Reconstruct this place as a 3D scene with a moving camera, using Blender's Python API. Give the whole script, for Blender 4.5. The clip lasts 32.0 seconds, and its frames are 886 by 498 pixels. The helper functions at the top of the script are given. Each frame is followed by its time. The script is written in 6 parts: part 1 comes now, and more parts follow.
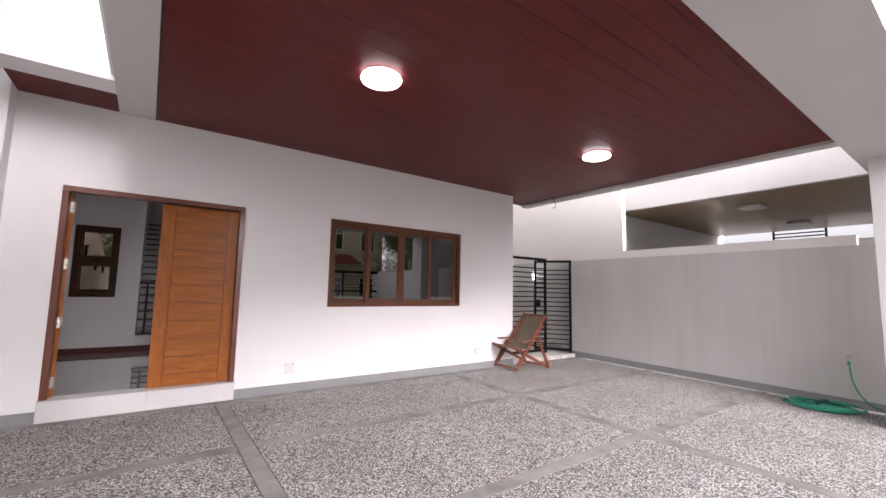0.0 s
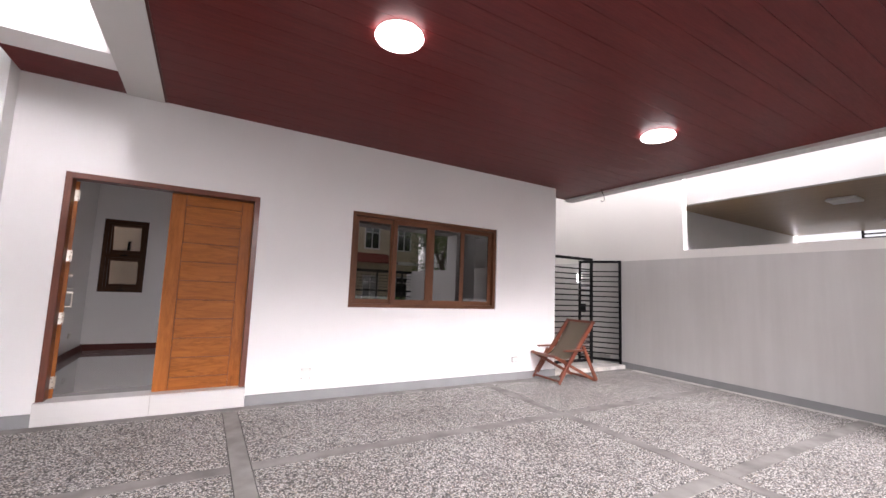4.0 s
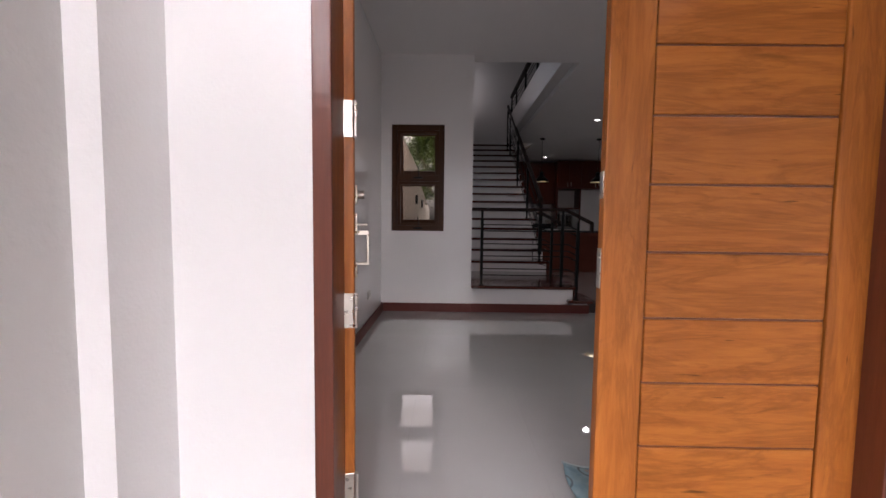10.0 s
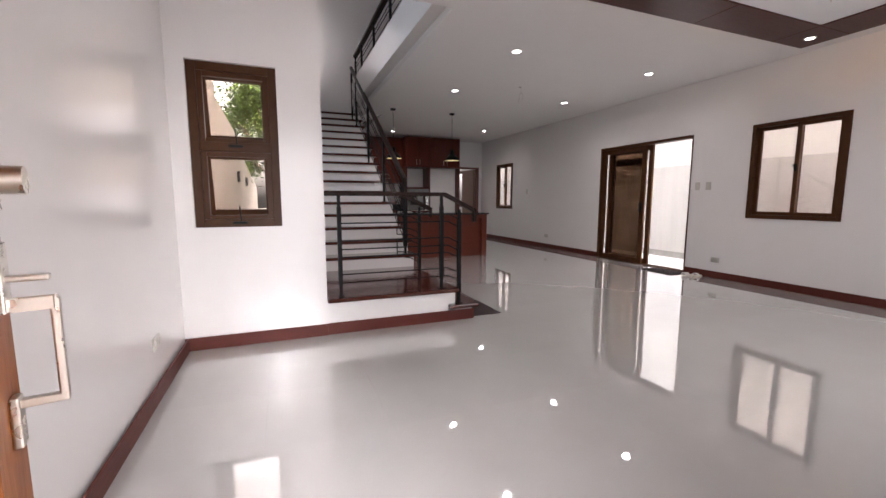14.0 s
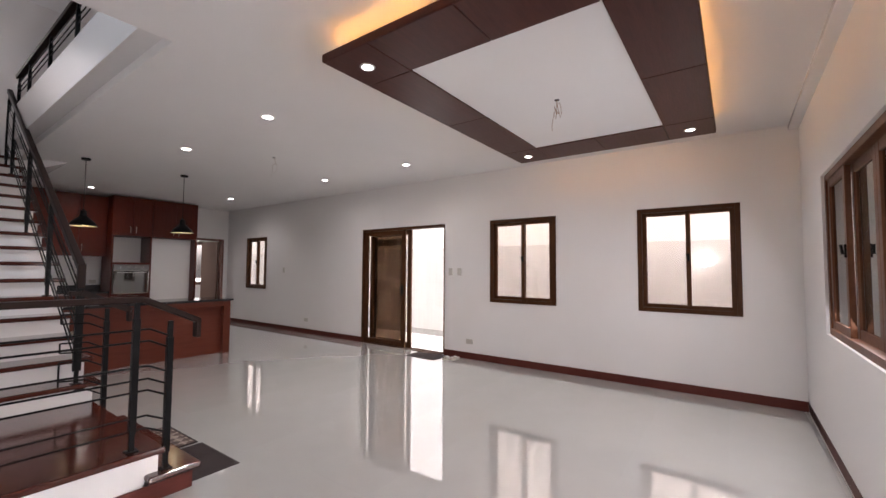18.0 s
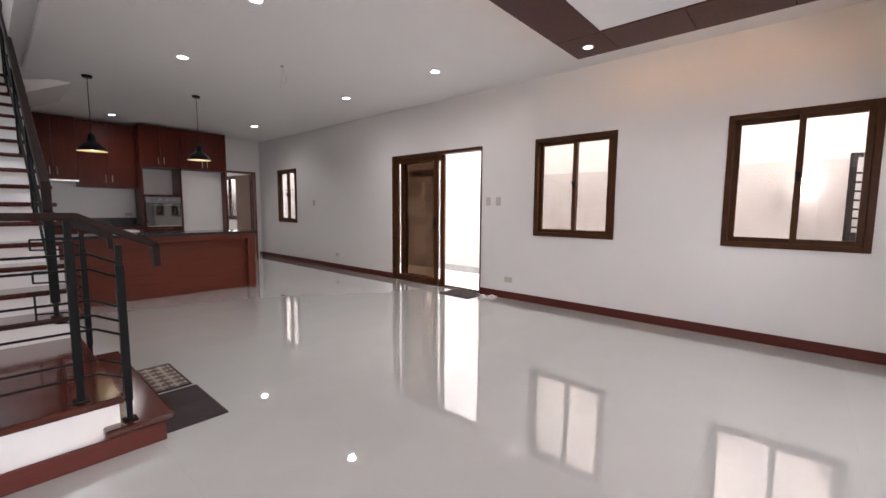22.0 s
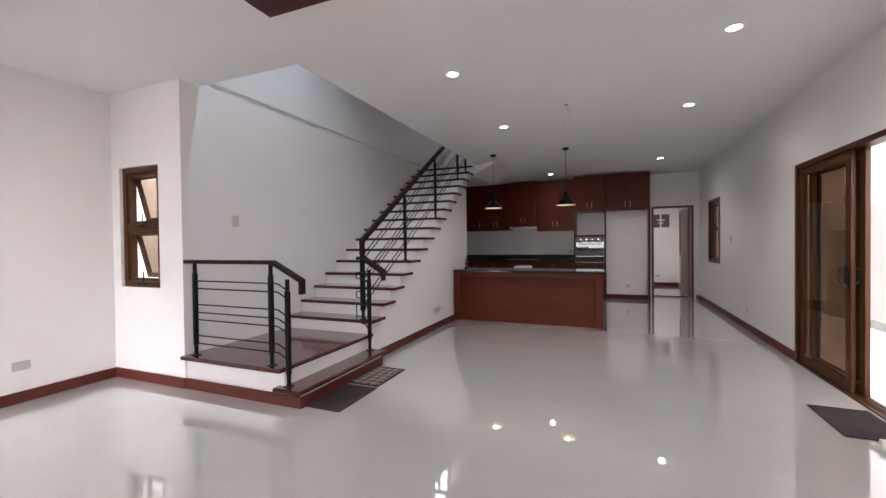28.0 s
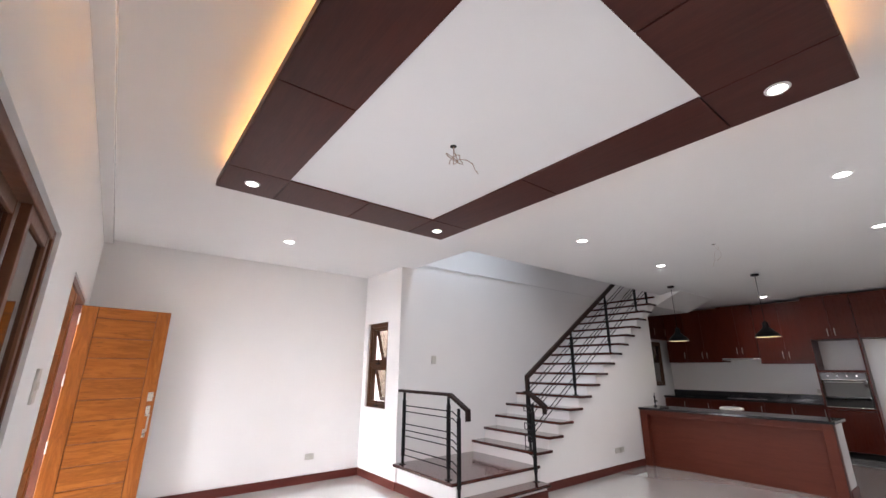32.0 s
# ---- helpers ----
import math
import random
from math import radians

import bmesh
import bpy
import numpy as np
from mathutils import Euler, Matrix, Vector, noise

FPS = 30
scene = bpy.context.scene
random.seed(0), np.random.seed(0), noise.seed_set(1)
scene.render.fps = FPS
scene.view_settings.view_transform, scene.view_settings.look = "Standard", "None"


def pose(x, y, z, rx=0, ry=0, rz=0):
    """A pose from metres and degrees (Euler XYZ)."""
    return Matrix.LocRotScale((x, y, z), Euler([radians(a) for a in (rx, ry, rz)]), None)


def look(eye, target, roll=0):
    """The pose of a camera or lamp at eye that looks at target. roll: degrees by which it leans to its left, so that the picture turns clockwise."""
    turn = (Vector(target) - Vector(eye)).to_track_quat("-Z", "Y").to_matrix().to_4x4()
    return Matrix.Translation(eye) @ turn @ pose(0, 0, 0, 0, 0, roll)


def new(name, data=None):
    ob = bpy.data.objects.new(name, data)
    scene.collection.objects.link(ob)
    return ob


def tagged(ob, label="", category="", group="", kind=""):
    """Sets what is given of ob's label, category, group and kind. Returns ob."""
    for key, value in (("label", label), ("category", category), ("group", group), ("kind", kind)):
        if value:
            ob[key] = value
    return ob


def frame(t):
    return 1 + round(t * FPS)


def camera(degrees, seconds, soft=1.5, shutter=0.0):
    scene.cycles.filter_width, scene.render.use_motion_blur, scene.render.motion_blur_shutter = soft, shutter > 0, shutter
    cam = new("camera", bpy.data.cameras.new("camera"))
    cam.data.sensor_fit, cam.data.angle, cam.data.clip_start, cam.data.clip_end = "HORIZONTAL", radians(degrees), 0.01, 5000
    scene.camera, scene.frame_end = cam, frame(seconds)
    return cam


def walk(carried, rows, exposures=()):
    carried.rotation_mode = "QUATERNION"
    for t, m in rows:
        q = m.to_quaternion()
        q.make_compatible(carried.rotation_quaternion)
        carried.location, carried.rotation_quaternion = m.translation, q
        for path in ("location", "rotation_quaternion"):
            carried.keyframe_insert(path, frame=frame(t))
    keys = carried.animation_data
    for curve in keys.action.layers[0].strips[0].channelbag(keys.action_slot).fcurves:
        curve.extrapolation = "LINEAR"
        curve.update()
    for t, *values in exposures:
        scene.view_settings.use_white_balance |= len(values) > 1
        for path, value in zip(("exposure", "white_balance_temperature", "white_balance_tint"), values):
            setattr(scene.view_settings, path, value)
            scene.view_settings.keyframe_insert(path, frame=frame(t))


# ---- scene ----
# z = 0 is the floor of the house; y points into the house, x along its front
cam = camera(94.9, 32.0)
PATH = [
    (0, (-0.106, -1.739, 1.167), (1.058, -0.125, 1.372), 1.2),
    (0.5, (-0.15, -1.809, 1.206), (1.077, -0.267, 1.549), 1.3),
    (1, (-0.143, -1.816, 1.244), (1.122, -0.341, 1.716), 1.3),
    (1.5, (-0.107, -1.84, 1.275), (1.168, -0.406, 1.838), 1.4),
    (2, (-0.075, -1.797, 1.243), (1.199, -0.373, 1.836), 1.5),
    (2.5, (0.012, -1.724, 1.218), (1.262, -0.263, 1.768), 1.8),
    (3, (0.176, -1.609, 1.193), (1.375, -0.073, 1.647), 2.1),
    (3.5, (0.271, -1.477, 1.151), (1.393, 0.144, 1.488), 2.1),
    (4, (0.318, -1.273, 1.162), (1.324, 0.444, 1.368), 2.2),
    (4.5, (0.406, -1.096, 1.18), (1.257, 0.712, 1.278), 2.5),
    (6.5, (0.53, -0.013, 1.137), (0.757, 1.974, 1.102), 1.5),
    (7, (0.434, 0.364, 1.13), (0.563, 2.359, 1.087), 1.5),
    (7.5, (0.269, 0.772, 1.134), (0.332, 2.77, 1.084), 1.4),
    (8, (0.083, 1.173, 1.129), (0.096, 3.173, 1.077), 1.3),
    (8.5, (-0.138, 1.543, 1.117), (-0.16, 3.542, 1.061), 1.3),
    (9, (-0.252, 1.928, 1.103), (-0.3, 3.926, 1.029), 0.8),
    (9.5, (-0.412, 2.287, 1.069), (-0.46, 4.284, 0.968), 0.8),
    (10, (-0.489, 2.622, 1.054), (-0.515, 4.617, 0.918), 0.7),
    (10.5, (-0.507, 2.928, 1.061), (-0.489, 4.921, 0.892), 0.6),
    (11, (-0.562, 3.174, 1.075), (-0.485, 5.162, 0.876), 0.1),
    (11.5, (-0.553, 3.378, 1.121), (-0.395, 5.358, 0.89), 0.4),
    (12, (-0.517, 3.534, 1.125), (-0.272, 5.504, 0.889), 0.4),
    (12.5, (-0.56, 3.655, 1.124), (-0.204, 5.609, 0.892), 0.2),
    (13, (-0.604, 3.729, 1.14), (-0.122, 5.655, 0.907), 0.1),
    (13.5, (-0.604, 3.755, 1.142), (0.007, 5.644, 0.907), 0.1),
    (15.5, (-0.288, 4.251, 1.229), (0.834, 5.886, 0.97), -0.0),
    (16, (-0.323, 4.367, 1.265), (0.95, 5.889, 1.012), 0.1),
    (16.5, (-0.316, 4.418, 1.294), (1.092, 5.821, 1.077), 0.2),
    (17, (-0.22, 4.446, 1.332), (1.298, 5.741, 1.195), 0.3),
    (17.5, (-0.124, 4.457, 1.358), (1.464, 5.673, 1.34), 0.4),
    (18, (-0.085, 4.469, 1.39), (1.538, 5.633, 1.492), 0.4),
    (18.5, (-0.064, 4.475, 1.411), (1.568, 5.614, 1.608), 0.4),
    (19, (-0.035, 4.482, 1.408), (1.593, 5.617, 1.653), 0.4),
    (19.5, (0.003, 4.488, 1.36), (1.623, 5.636, 1.603), 0.6),
    (20, (0.042, 4.497, 1.309), (1.653, 5.667, 1.496), 0.7),
    (20.5, (0.079, 4.544, 1.291), (1.681, 5.737, 1.375), 0.6),
    (21, (0.178, 4.664, 1.266), (1.759, 5.888, 1.235), 0.6),
    (21.5, (0.354, 4.744, 1.241), (1.897, 6.011, 1.115), 0.7),
    (22, (0.585, 4.824, 1.247), (2.072, 6.147, 1.051), 0.4),
    (22.5, (0.858, 4.941, 1.249), (2.257, 6.351, 1.017), 0.2),
    (23, (1.167, 5.03, 1.265), (2.447, 6.548, 1.026), 0.0),
    (23.5, (1.478, 5.167, 1.261), (2.602, 6.804, 1.028), -0.1),
    (24, (1.715, 5.334, 1.268), (2.663, 7.082, 1.052), -0.2),
    (24.5, (1.945, 5.361, 1.297), (2.691, 7.206, 1.102), -0.4),
    (25, (2.093, 5.282, 1.292), (2.632, 7.201, 1.123), -0.4),
    (25.5, (2.29, 5.21, 1.314), (2.613, 7.178, 1.169), -0.5),
    (27.5, (3.232, 4.847, 1.366), (2.688, 6.771, 1.319), -0.7),
    (28, (3.504, 4.704, 1.345), (2.746, 6.555, 1.317), -0.7),
    (28.5, (3.802, 4.629, 1.347), (2.842, 6.384, 1.336), -0.5),
    (29, (4.07, 4.524, 1.335), (2.928, 6.166, 1.344), -0.5),
    (29.5, (4.295, 4.442, 1.321), (3.0, 5.966, 1.355), -0.4),
    (30, (4.472, 4.43, 1.335), (3.061, 5.846, 1.407), -0.3),
    (30.5, (4.603, 4.4, 1.375), (3.114, 5.727, 1.52), -0.2),
    (31, (4.646, 4.299, 1.428), (3.118, 5.562, 1.691), -0.0),
    (31.5, (4.703, 4.245, 1.449), (3.167, 5.456, 1.87), 0.1),
    (32, (4.715, 4.227, 1.486), (3.202, 5.407, 2.051), 0.3),
]

EXPOSURES = [(0, 1.65, 6400, 22), (3.0, 1.72, 6400, 22), (4.5, 1.93, 6400, 21), (6.5, 2.12, 6400, 20), (8.0, 2.02, 6400, 21), (9.0, 2.0, 6400, 21), (10.0, 2.2, 6400, 22),
             (11.0, 2.4, 6350, 23), (12.0, 3.35, 6400, 20), (13.0, 3.97, 6450, 19), (16.0, 4.17, 6400, 19), (17.0, 4.28, 6600, 21), (18.0, 4.36, 6500, 19), (20.0, 4.4, 6400, 17), (23.0, 4.52, 6350, 17), (25.0, 4.6, 6350, 17), (28.0, 4.4, 6350, 18), (31.0, 4.72, 6220, 16), (32.0, 4.8, 6180, 16)]
walk(cam, [(t, look(eye, target, roll)) for t, eye, target, roll in PATH], EXPOSURES)

# ---- daylight: a white overcast sky and a broad, weak sun ----
world = bpy.data.worlds.new("sky")
scene.world = world
world.use_nodes = True
wt = world.node_tree
sky = wt.nodes.new("ShaderNodeTexSky")
sky.sky_type, sky.sun_disc = "NISHITA", False
sky.sun_elevation, sky.sun_rotation = radians(26.3), radians(188.5)
sky.air_density, sky.dust_density, sky.ozone_density = 1.0, 6.0, 1.0
soft_sky = wt.nodes.new("ShaderNodeHueSaturation")
soft_sky.inputs["Saturation"].default_value = 0.12
wt.links.new(sky.outputs[0], soft_sky.inputs["Color"])
wt.links.new(soft_sky.outputs[0], wt.nodes["Background"].inputs[0])
wt.nodes["Background"].inputs[1].default_value = 0.15

sun = new("sun", bpy.data.lights.new("sun", "SUN"))
sun.data.energy, sun.data.angle, sun.data.color = 1.55, radians(120), (1.0, 0.98, 0.95)
sun.matrix_world = look((-1.5, -10, 5.0), (0, 0, 0))


# ---- small builders ----
def bm_box(bm, x0, x1, y0, y1, z0, z1, bev=0.0):
    r = bmesh.ops.create_cube(bm, size=1.0)
    vs = r["verts"]
    for v in vs:
        v.co = Vector((x0 + (v.co.x + 0.5) * (x1 - x0), y0 + (v.co.y + 0.5) * (y1 - y0), z0 + (v.co.z + 0.5) * (z1 - z0)))
    if bev > 0:
        es = list({e for v in vs for e in v.link_edges})
        bmesh.ops.bevel(bm, geom=es, offset=bev, segments=2, affect="EDGES", profile=0.5)
    return bm


def box(x0, x1, y0, y1, z0, z1, bev=0.0):
    return bm_box(bmesh.new(), min(x0, x1), max(x0, x1), min(y0, y1), max(y0, y1), min(z0, z1), max(z0, z1), bev)


def rod(bm, a, b, r, seg=10):
    a, b = Vector(a), Vector(b)
    d = b - a
    m = Matrix.Translation((a + b) / 2) @ d.to_track_quat("Z", "Y").to_matrix().to_4x4()
    bmesh.ops.create_cone(bm, cap_ends=True, segments=seg, radius1=r, radius2=r, depth=d.length, matrix=m)
    return bm


def bar(bm, a, b, w, h, bev=0.0, up=(0, 0, 1)):
    """A square bar from a to b, w across and h high."""
    a, b = Vector(a), Vector(b)
    d = (b - a)
    f = d.normalized()
    s = f.cross(Vector(up)).normalized()
    u = s.cross(f)
    m = Matrix((s, f, u)).transposed().to_4x4()
    m.translation = (a + b) / 2
    r = bmesh.ops.create_cube(bm, size=1.0)
    for v in r["verts"]:
        v.co = m @ Vector((v.co.x * w, v.co.y * d.length, v.co.z * h))
    if bev > 0:
        es = list({e for v in r["verts"] for e in v.link_edges})
        bmesh.ops.bevel(bm, geom=es, offset=bev, segments=2, affect="EDGES", profile=0.5)
    return bm


def lathe(profile, seg=28):
    """A turned shape about z from (radius, height) pairs."""
    bm = bmesh.new()
    rings = []
    for r, z in profile:
        if r < 1e-5:
            rings.append([bm.verts.new((0, 0, z))])
        else:
            rings.append([bm.verts.new((r * math.cos(2 * math.pi * i / seg), r * math.sin(2 * math.pi * i / seg), z)) for i in range(seg)])
    for a, b in zip(rings, rings[1:]):
        for i in range(seg):
            j = (i + 1) % seg
            q = [a[i % len(a)], a[j % len(a)], b[j % len(b)], b[i % len(b)]]
            q = [v for k, v in enumerate(q) if v not in q[:k]]
            if len(q) > 2:
                bm.faces.new(q)
    bmesh.ops.recalc_face_normals(bm, faces=bm.faces)
    return bm


def tube(points, r, seg=8, closed=False):
    """A bent round bar along points."""
    bm = bmesh.new()
    pts = [Vector(p) for p in points]
    rings = []
    ref = Vector((0.13, 0.27, 0.95)).normalized()
    for i, p in enumerate(pts):
        d = (pts[min(i + 1, len(pts) - 1)] - pts[max(i - 1, 0)]).normalized()
        s = d.cross(ref)
        s = s.normalized() if s.length > 1e-4 else d.orthogonal().normalized()
        u = s.cross(d)
        rings.append([bm.verts.new(p + r * (s * math.cos(2 * math.pi * k / seg) + u * math.sin(2 * math.pi * k / seg))) for k in range(seg)])
    for a, b in zip(rings, rings[1:]):
        for k in range(seg):
            bm.faces.new((a[k], a[(k + 1) % seg], b[(k + 1) % seg], b[k]))
    bm.faces.new(rings[0][::-1])
    bm.faces.new(rings[-1])
    bmesh.ops.recalc_face_normals(bm, faces=bm.faces)
    return bm


def mesh_of(name, bm, material, smooth=False):
    me = bpy.data.meshes.new(name)
    bm.to_mesh(me)
    bm.free()
    me.materials.append(material)
    if smooth:
        for p in me.polygons:
            p.use_smooth = True
        me.set_sharp_from_angle(angle=radians(35))
    return me


def thing(name, label, category, at=(0, 0, 0), group="", turn=0.0, kind=""):
    ob = new(name)
    ob.empty_display_size = 0.1
    ob.matrix_world = pose(at[0], at[1], at[2], 0, 0, turn)
    return tagged(ob, label, category, group, kind)


def part(name, bm, material, parent, label="", smooth=False, at=None):
    """One mesh object under a thing or part, in the parent's own axes."""
    ob = new(name, mesh_of(name, bm, material, smooth))
    ob.parent = parent
    if at is not None:
        ob.location = at
    return tagged(ob, label)


def solid(name, bm, material, label="", category="", kind="", group="", smooth=False, at=(0, 0, 0)):
    """One mesh object of its own."""
    ob = new(name, mesh_of(name, bm, material, smooth))
    ob.location = at
    return tagged(ob, label, category, group, kind)


def wall_mesh(axis, f0, f1, u0, u1, z0, z1, holes=()):
    """A wall between faces f0 and f1 (along the other axis), from u0 to u1, with holes (u0, u1, z0, z1) through it."""
    us = sorted({u0, u1, *[min(max(h, u0), u1) for o in holes for h in o[:2]]})
    zs = sorted({z0, z1, *[min(max(h, z0), z1) for o in holes for h in o[2:]]})
    nu, nz = len(us) - 1, len(zs) - 1

    def full(i, j):
        if not (0 <= i < nu and 0 <= j < nz):
            return False
        cu, cz = (us[i] + us[i + 1]) / 2, (zs[j] + zs[j + 1]) / 2
        return not any(o[0] < cu < o[1] and o[2] < cz < o[3] for o in holes)

    bm = bmesh.new()
    seen = {}

    def v(u, f, z):
        k = (round(u, 4), round(f, 4), round(z, 4))
        if k not in seen:
            seen[k] = bm.verts.new((u, f, z) if axis == "x" else (f, u, z))
        return seen[k]

    for i in range(nu):
        for j in range(nz):
            if not full(i, j):
                continue
            a, b, c, d = us[i], us[i + 1], zs[j], zs[j + 1]
            bm.faces.new((v(a, f0, c), v(b, f0, c), v(b, f0, d), v(a, f0, d)))
            bm.faces.new((v(a, f1, c), v(a, f1, d), v(b, f1, d), v(b, f1, c)))
            if not full(i - 1, j):
                bm.faces.new((v(a, f0, c), v(a, f0, d), v(a, f1, d), v(a, f1, c)))
            if not full(i + 1, j):
                bm.faces.new((v(b, f0, c), v(b, f1, c), v(b, f1, d), v(b, f0, d)))
            if not full(i, j - 1):
                bm.faces.new((v(a, f0, c), v(a, f1, c), v(b, f1, c), v(b, f0, c)))
            if not full(i, j + 1):
                bm.faces.new((v(a, f0, d), v(b, f0, d), v(b, f1, d), v(a, f1, d)))
    bmesh.ops.recalc_face_normals(bm, faces=bm.faces)
    return bm


def wall(name, axis, f0, f1, u0, u1, z0, z1, material, holes=(), label=""):
    return solid(name, wall_mesh(axis, f0, f1, u0, u1, z0, z1, holes), material, label, "wall", "structure")


# ---- materials ----
def nodes_of(name):
    m = bpy.data.materials.new(name)
    m.use_nodes = True
    return m, m.node_tree, m.node_tree.nodes["Principled BSDF"]


def link(nt, a, b):
    nt.links.new(a, b)


def coords(nt, scale=(1, 1, 1), jitter=False):
    tc, mp = nt.nodes.new("ShaderNodeTexCoord"), nt.nodes.new("ShaderNodeMapping")
    mp.inputs["Scale"].default_value = scale
    link(nt, tc.outputs["Object"], mp.inputs["Vector"])
    if jitter:
        info, mul = nt.nodes.new("ShaderNodeObjectInfo"), nt.nodes.new("ShaderNodeMath")
        mul.operation = "MULTIPLY"
        mul.inputs[1].default_value = 37.0
        link(nt, info.outputs["Random"], mul.inputs[0])
        link(nt, mul.outputs[0], mp.inputs["Location"])
    return mp.outputs[0]


def noise_tex(nt, vec, scale, detail=4.0, rough=0.55, distort=0.0):
    n = nt.nodes.new("ShaderNodeTexNoise")
    n.inputs["Scale"].default_value, n.inputs["Detail"].default_value = scale, detail
    n.inputs["Roughness"].default_value, n.inputs["Distortion"].default_value = rough, distort
    link(nt, vec, n.inputs["Vector"])
    return n.outputs["Fac"]


def ramp(nt, fac, stops):
    r = nt.nodes.new("ShaderNodeValToRGB")
    e = r.color_ramp.elements
    while len(e) < len(stops):
        e.new(0.5)
    for el, (p, c) in zip(e, stops):
        el.position, el.color = p, (*c, 1.0) if len(c) == 3 else c
    link(nt, fac, r.inputs["Fac"])
    return r.outputs["Color"]


def mix(nt, a, b, fac, mode="MIX"):
    m = nt.nodes.new("ShaderNodeMix")
    m.data_type, m.blend_type = "RGBA", mode
    for sock, val in ((m.inputs[6], a), (m.inputs[7], b), (m.inputs[0], fac)):
        if isinstance(val, (int, float)):
            sock.default_value = val
        elif isinstance(val, tuple):
            sock.default_value = (*val, 1.0)
        else:
            link(nt, val, sock)
    return m.outputs[2]


def bump(nt, bsdf, height, strength, dist=0.01):
    b = nt.nodes.new("ShaderNodeBump")
    b.inputs["Strength"].default_value, b.inputs["Distance"].default_value = strength, dist
    link(nt, height, b.inputs["Height"])
    link(nt, b.outputs[0], bsdf.inputs["Normal"])


def span(nt, fac, lo, hi):
    m = nt.nodes.new("ShaderNodeMapRange")
    m.inputs[3].default_value, m.inputs[4].default_value = lo, hi
    link(nt, fac, m.inputs[0])
    return m.outputs[0]


def painted(name, colour, rough=0.6, vary=0.06, relief=0.15, grain=160.0, stain=0.9, coat=0.0):
    """Paint or plaster: faint patches, roller grain."""
    m, nt, b = nodes_of(name)
    v = coords(nt)
    big, fine = noise_tex(nt, v, stain, 3.0), noise_tex(nt, v, grain, 2.0)
    dark = tuple(c * (1 - vary * 1.6) for c in colour)
    light = tuple(min(1.0, c * (1 + vary)) for c in colour)
    link(nt, ramp(nt, big, [(0.3, dark), (0.7, light)]), b.inputs["Base Color"])
    b.inputs["Roughness"].default_value = rough
    if coat:
        b.inputs["Coat Weight"].default_value, b.inputs["Coat Roughness"].default_value = coat, 0.15
    if relief:
        bump(nt, b, fine, relief, 0.004)
    return m


def timber(name, dark, light, along="z", rough=0.35, coat=0.4, scale=1.0, knots=0.0, jitter=True, shine=0.5, figure=0.0):
    """Varnished wood with the grain along one axis."""
    m, nt, b = nodes_of(name)
    st = {"x": (1.2, 14, 14), "y": (14, 1.2, 14), "z": (14, 14, 1.2)}[along]
    v = coords(nt, tuple(s * scale for s in st), jitter)
    base = noise_tex(nt, v, 1.6, 6.0, 0.6, 0.9)
    fib = noise_tex(nt, v, 9.0, 4.0, 0.7)
    mid = tuple((a + c) / 2 for a, c in zip(dark, light))
    col = ramp(nt, base, [(0.25, dark), (0.5, mid), (0.75, light)])
    col = mix(nt, col, tuple(c * 0.55 for c in dark), span(nt, fib, -0.25, 0.5), "MIX")
    if knots:
        v2 = coords(nt, {"x": (3, 16, 16), "y": (16, 3, 16), "z": (16, 16, 3)}[along], jitter)
        k = ramp(nt, noise_tex(nt, v2, 1.1, 3.0, 0.5, 0.4), [(0.68, (0, 0, 0)), (0.76, (1, 1, 1))])
        col = mix(nt, col, tuple(c * 0.25 for c in dark), mix(nt, (0, 0, 0), k, knots))
    if figure:
        v3 = coords(nt, {"x": (1.6, 9, 9), "y": (9, 1.6, 9), "z": (9, 9, 1.6)}[along], jitter)
        f = ramp(nt, noise_tex(nt, v3, 1.0, 5.0, 0.62, 1.6), [(0.46, (0, 0, 0)), (0.54, (1, 1, 1)), (0.60, (0.15, 0.15, 0.15)), (0.72, (0.7, 0.7, 0.7))])
        col = mix(nt, col, tuple(c * 0.42 for c in dark), mix(nt, (0, 0, 0), f, figure))
        v4 = coords(nt, {"x": (5, 60, 60), "y": (60, 5, 60), "z": (60, 60, 5)}[along], jitter)
        s = ramp(nt, noise_tex(nt, v4, 1.2, 2.0), [(0.70, (0, 0, 0)), (0.76, (1, 1, 1))])
        col = mix(nt, col, tuple(c * 0.16 for c in dark), mix(nt, (0, 0, 0), s, 0.7))
    link(nt, col, b.inputs["Base Color"])
    link(nt, span(nt, fib, rough - 0.06, rough + 0.1), b.inputs["Roughness"])
    b.inputs["Coat Weight"].default_value, b.inputs["Coat Roughness"].default_value = coat, 0.12
    b.inputs["Specular IOR Level"].default_value = shine
    bump(nt, b, fib, 0.12, 0.002)
    return m


def metal(name, colour, rough=0.35, metallic=1.0, vary=0.1, shine=0.5, spread=1.0):
    m, nt, b = nodes_of(name)
    v = coords(nt)
    link(nt, ramp(nt, noise_tex(nt, v, 14.0, 4.0), [(0.3, tuple(c * (1 - vary) for c in colour)), (0.7, colour)]), b.inputs["Base Color"])
    link(nt, span(nt, noise_tex(nt, v, 40.0, 3.0), rough - 0.08 * spread, rough + 0.1 * spread), b.inputs["Roughness"])
    b.inputs["Metallic"].default_value = metallic
    b.inputs["Specular IOR Level"].default_value = shine
    return m


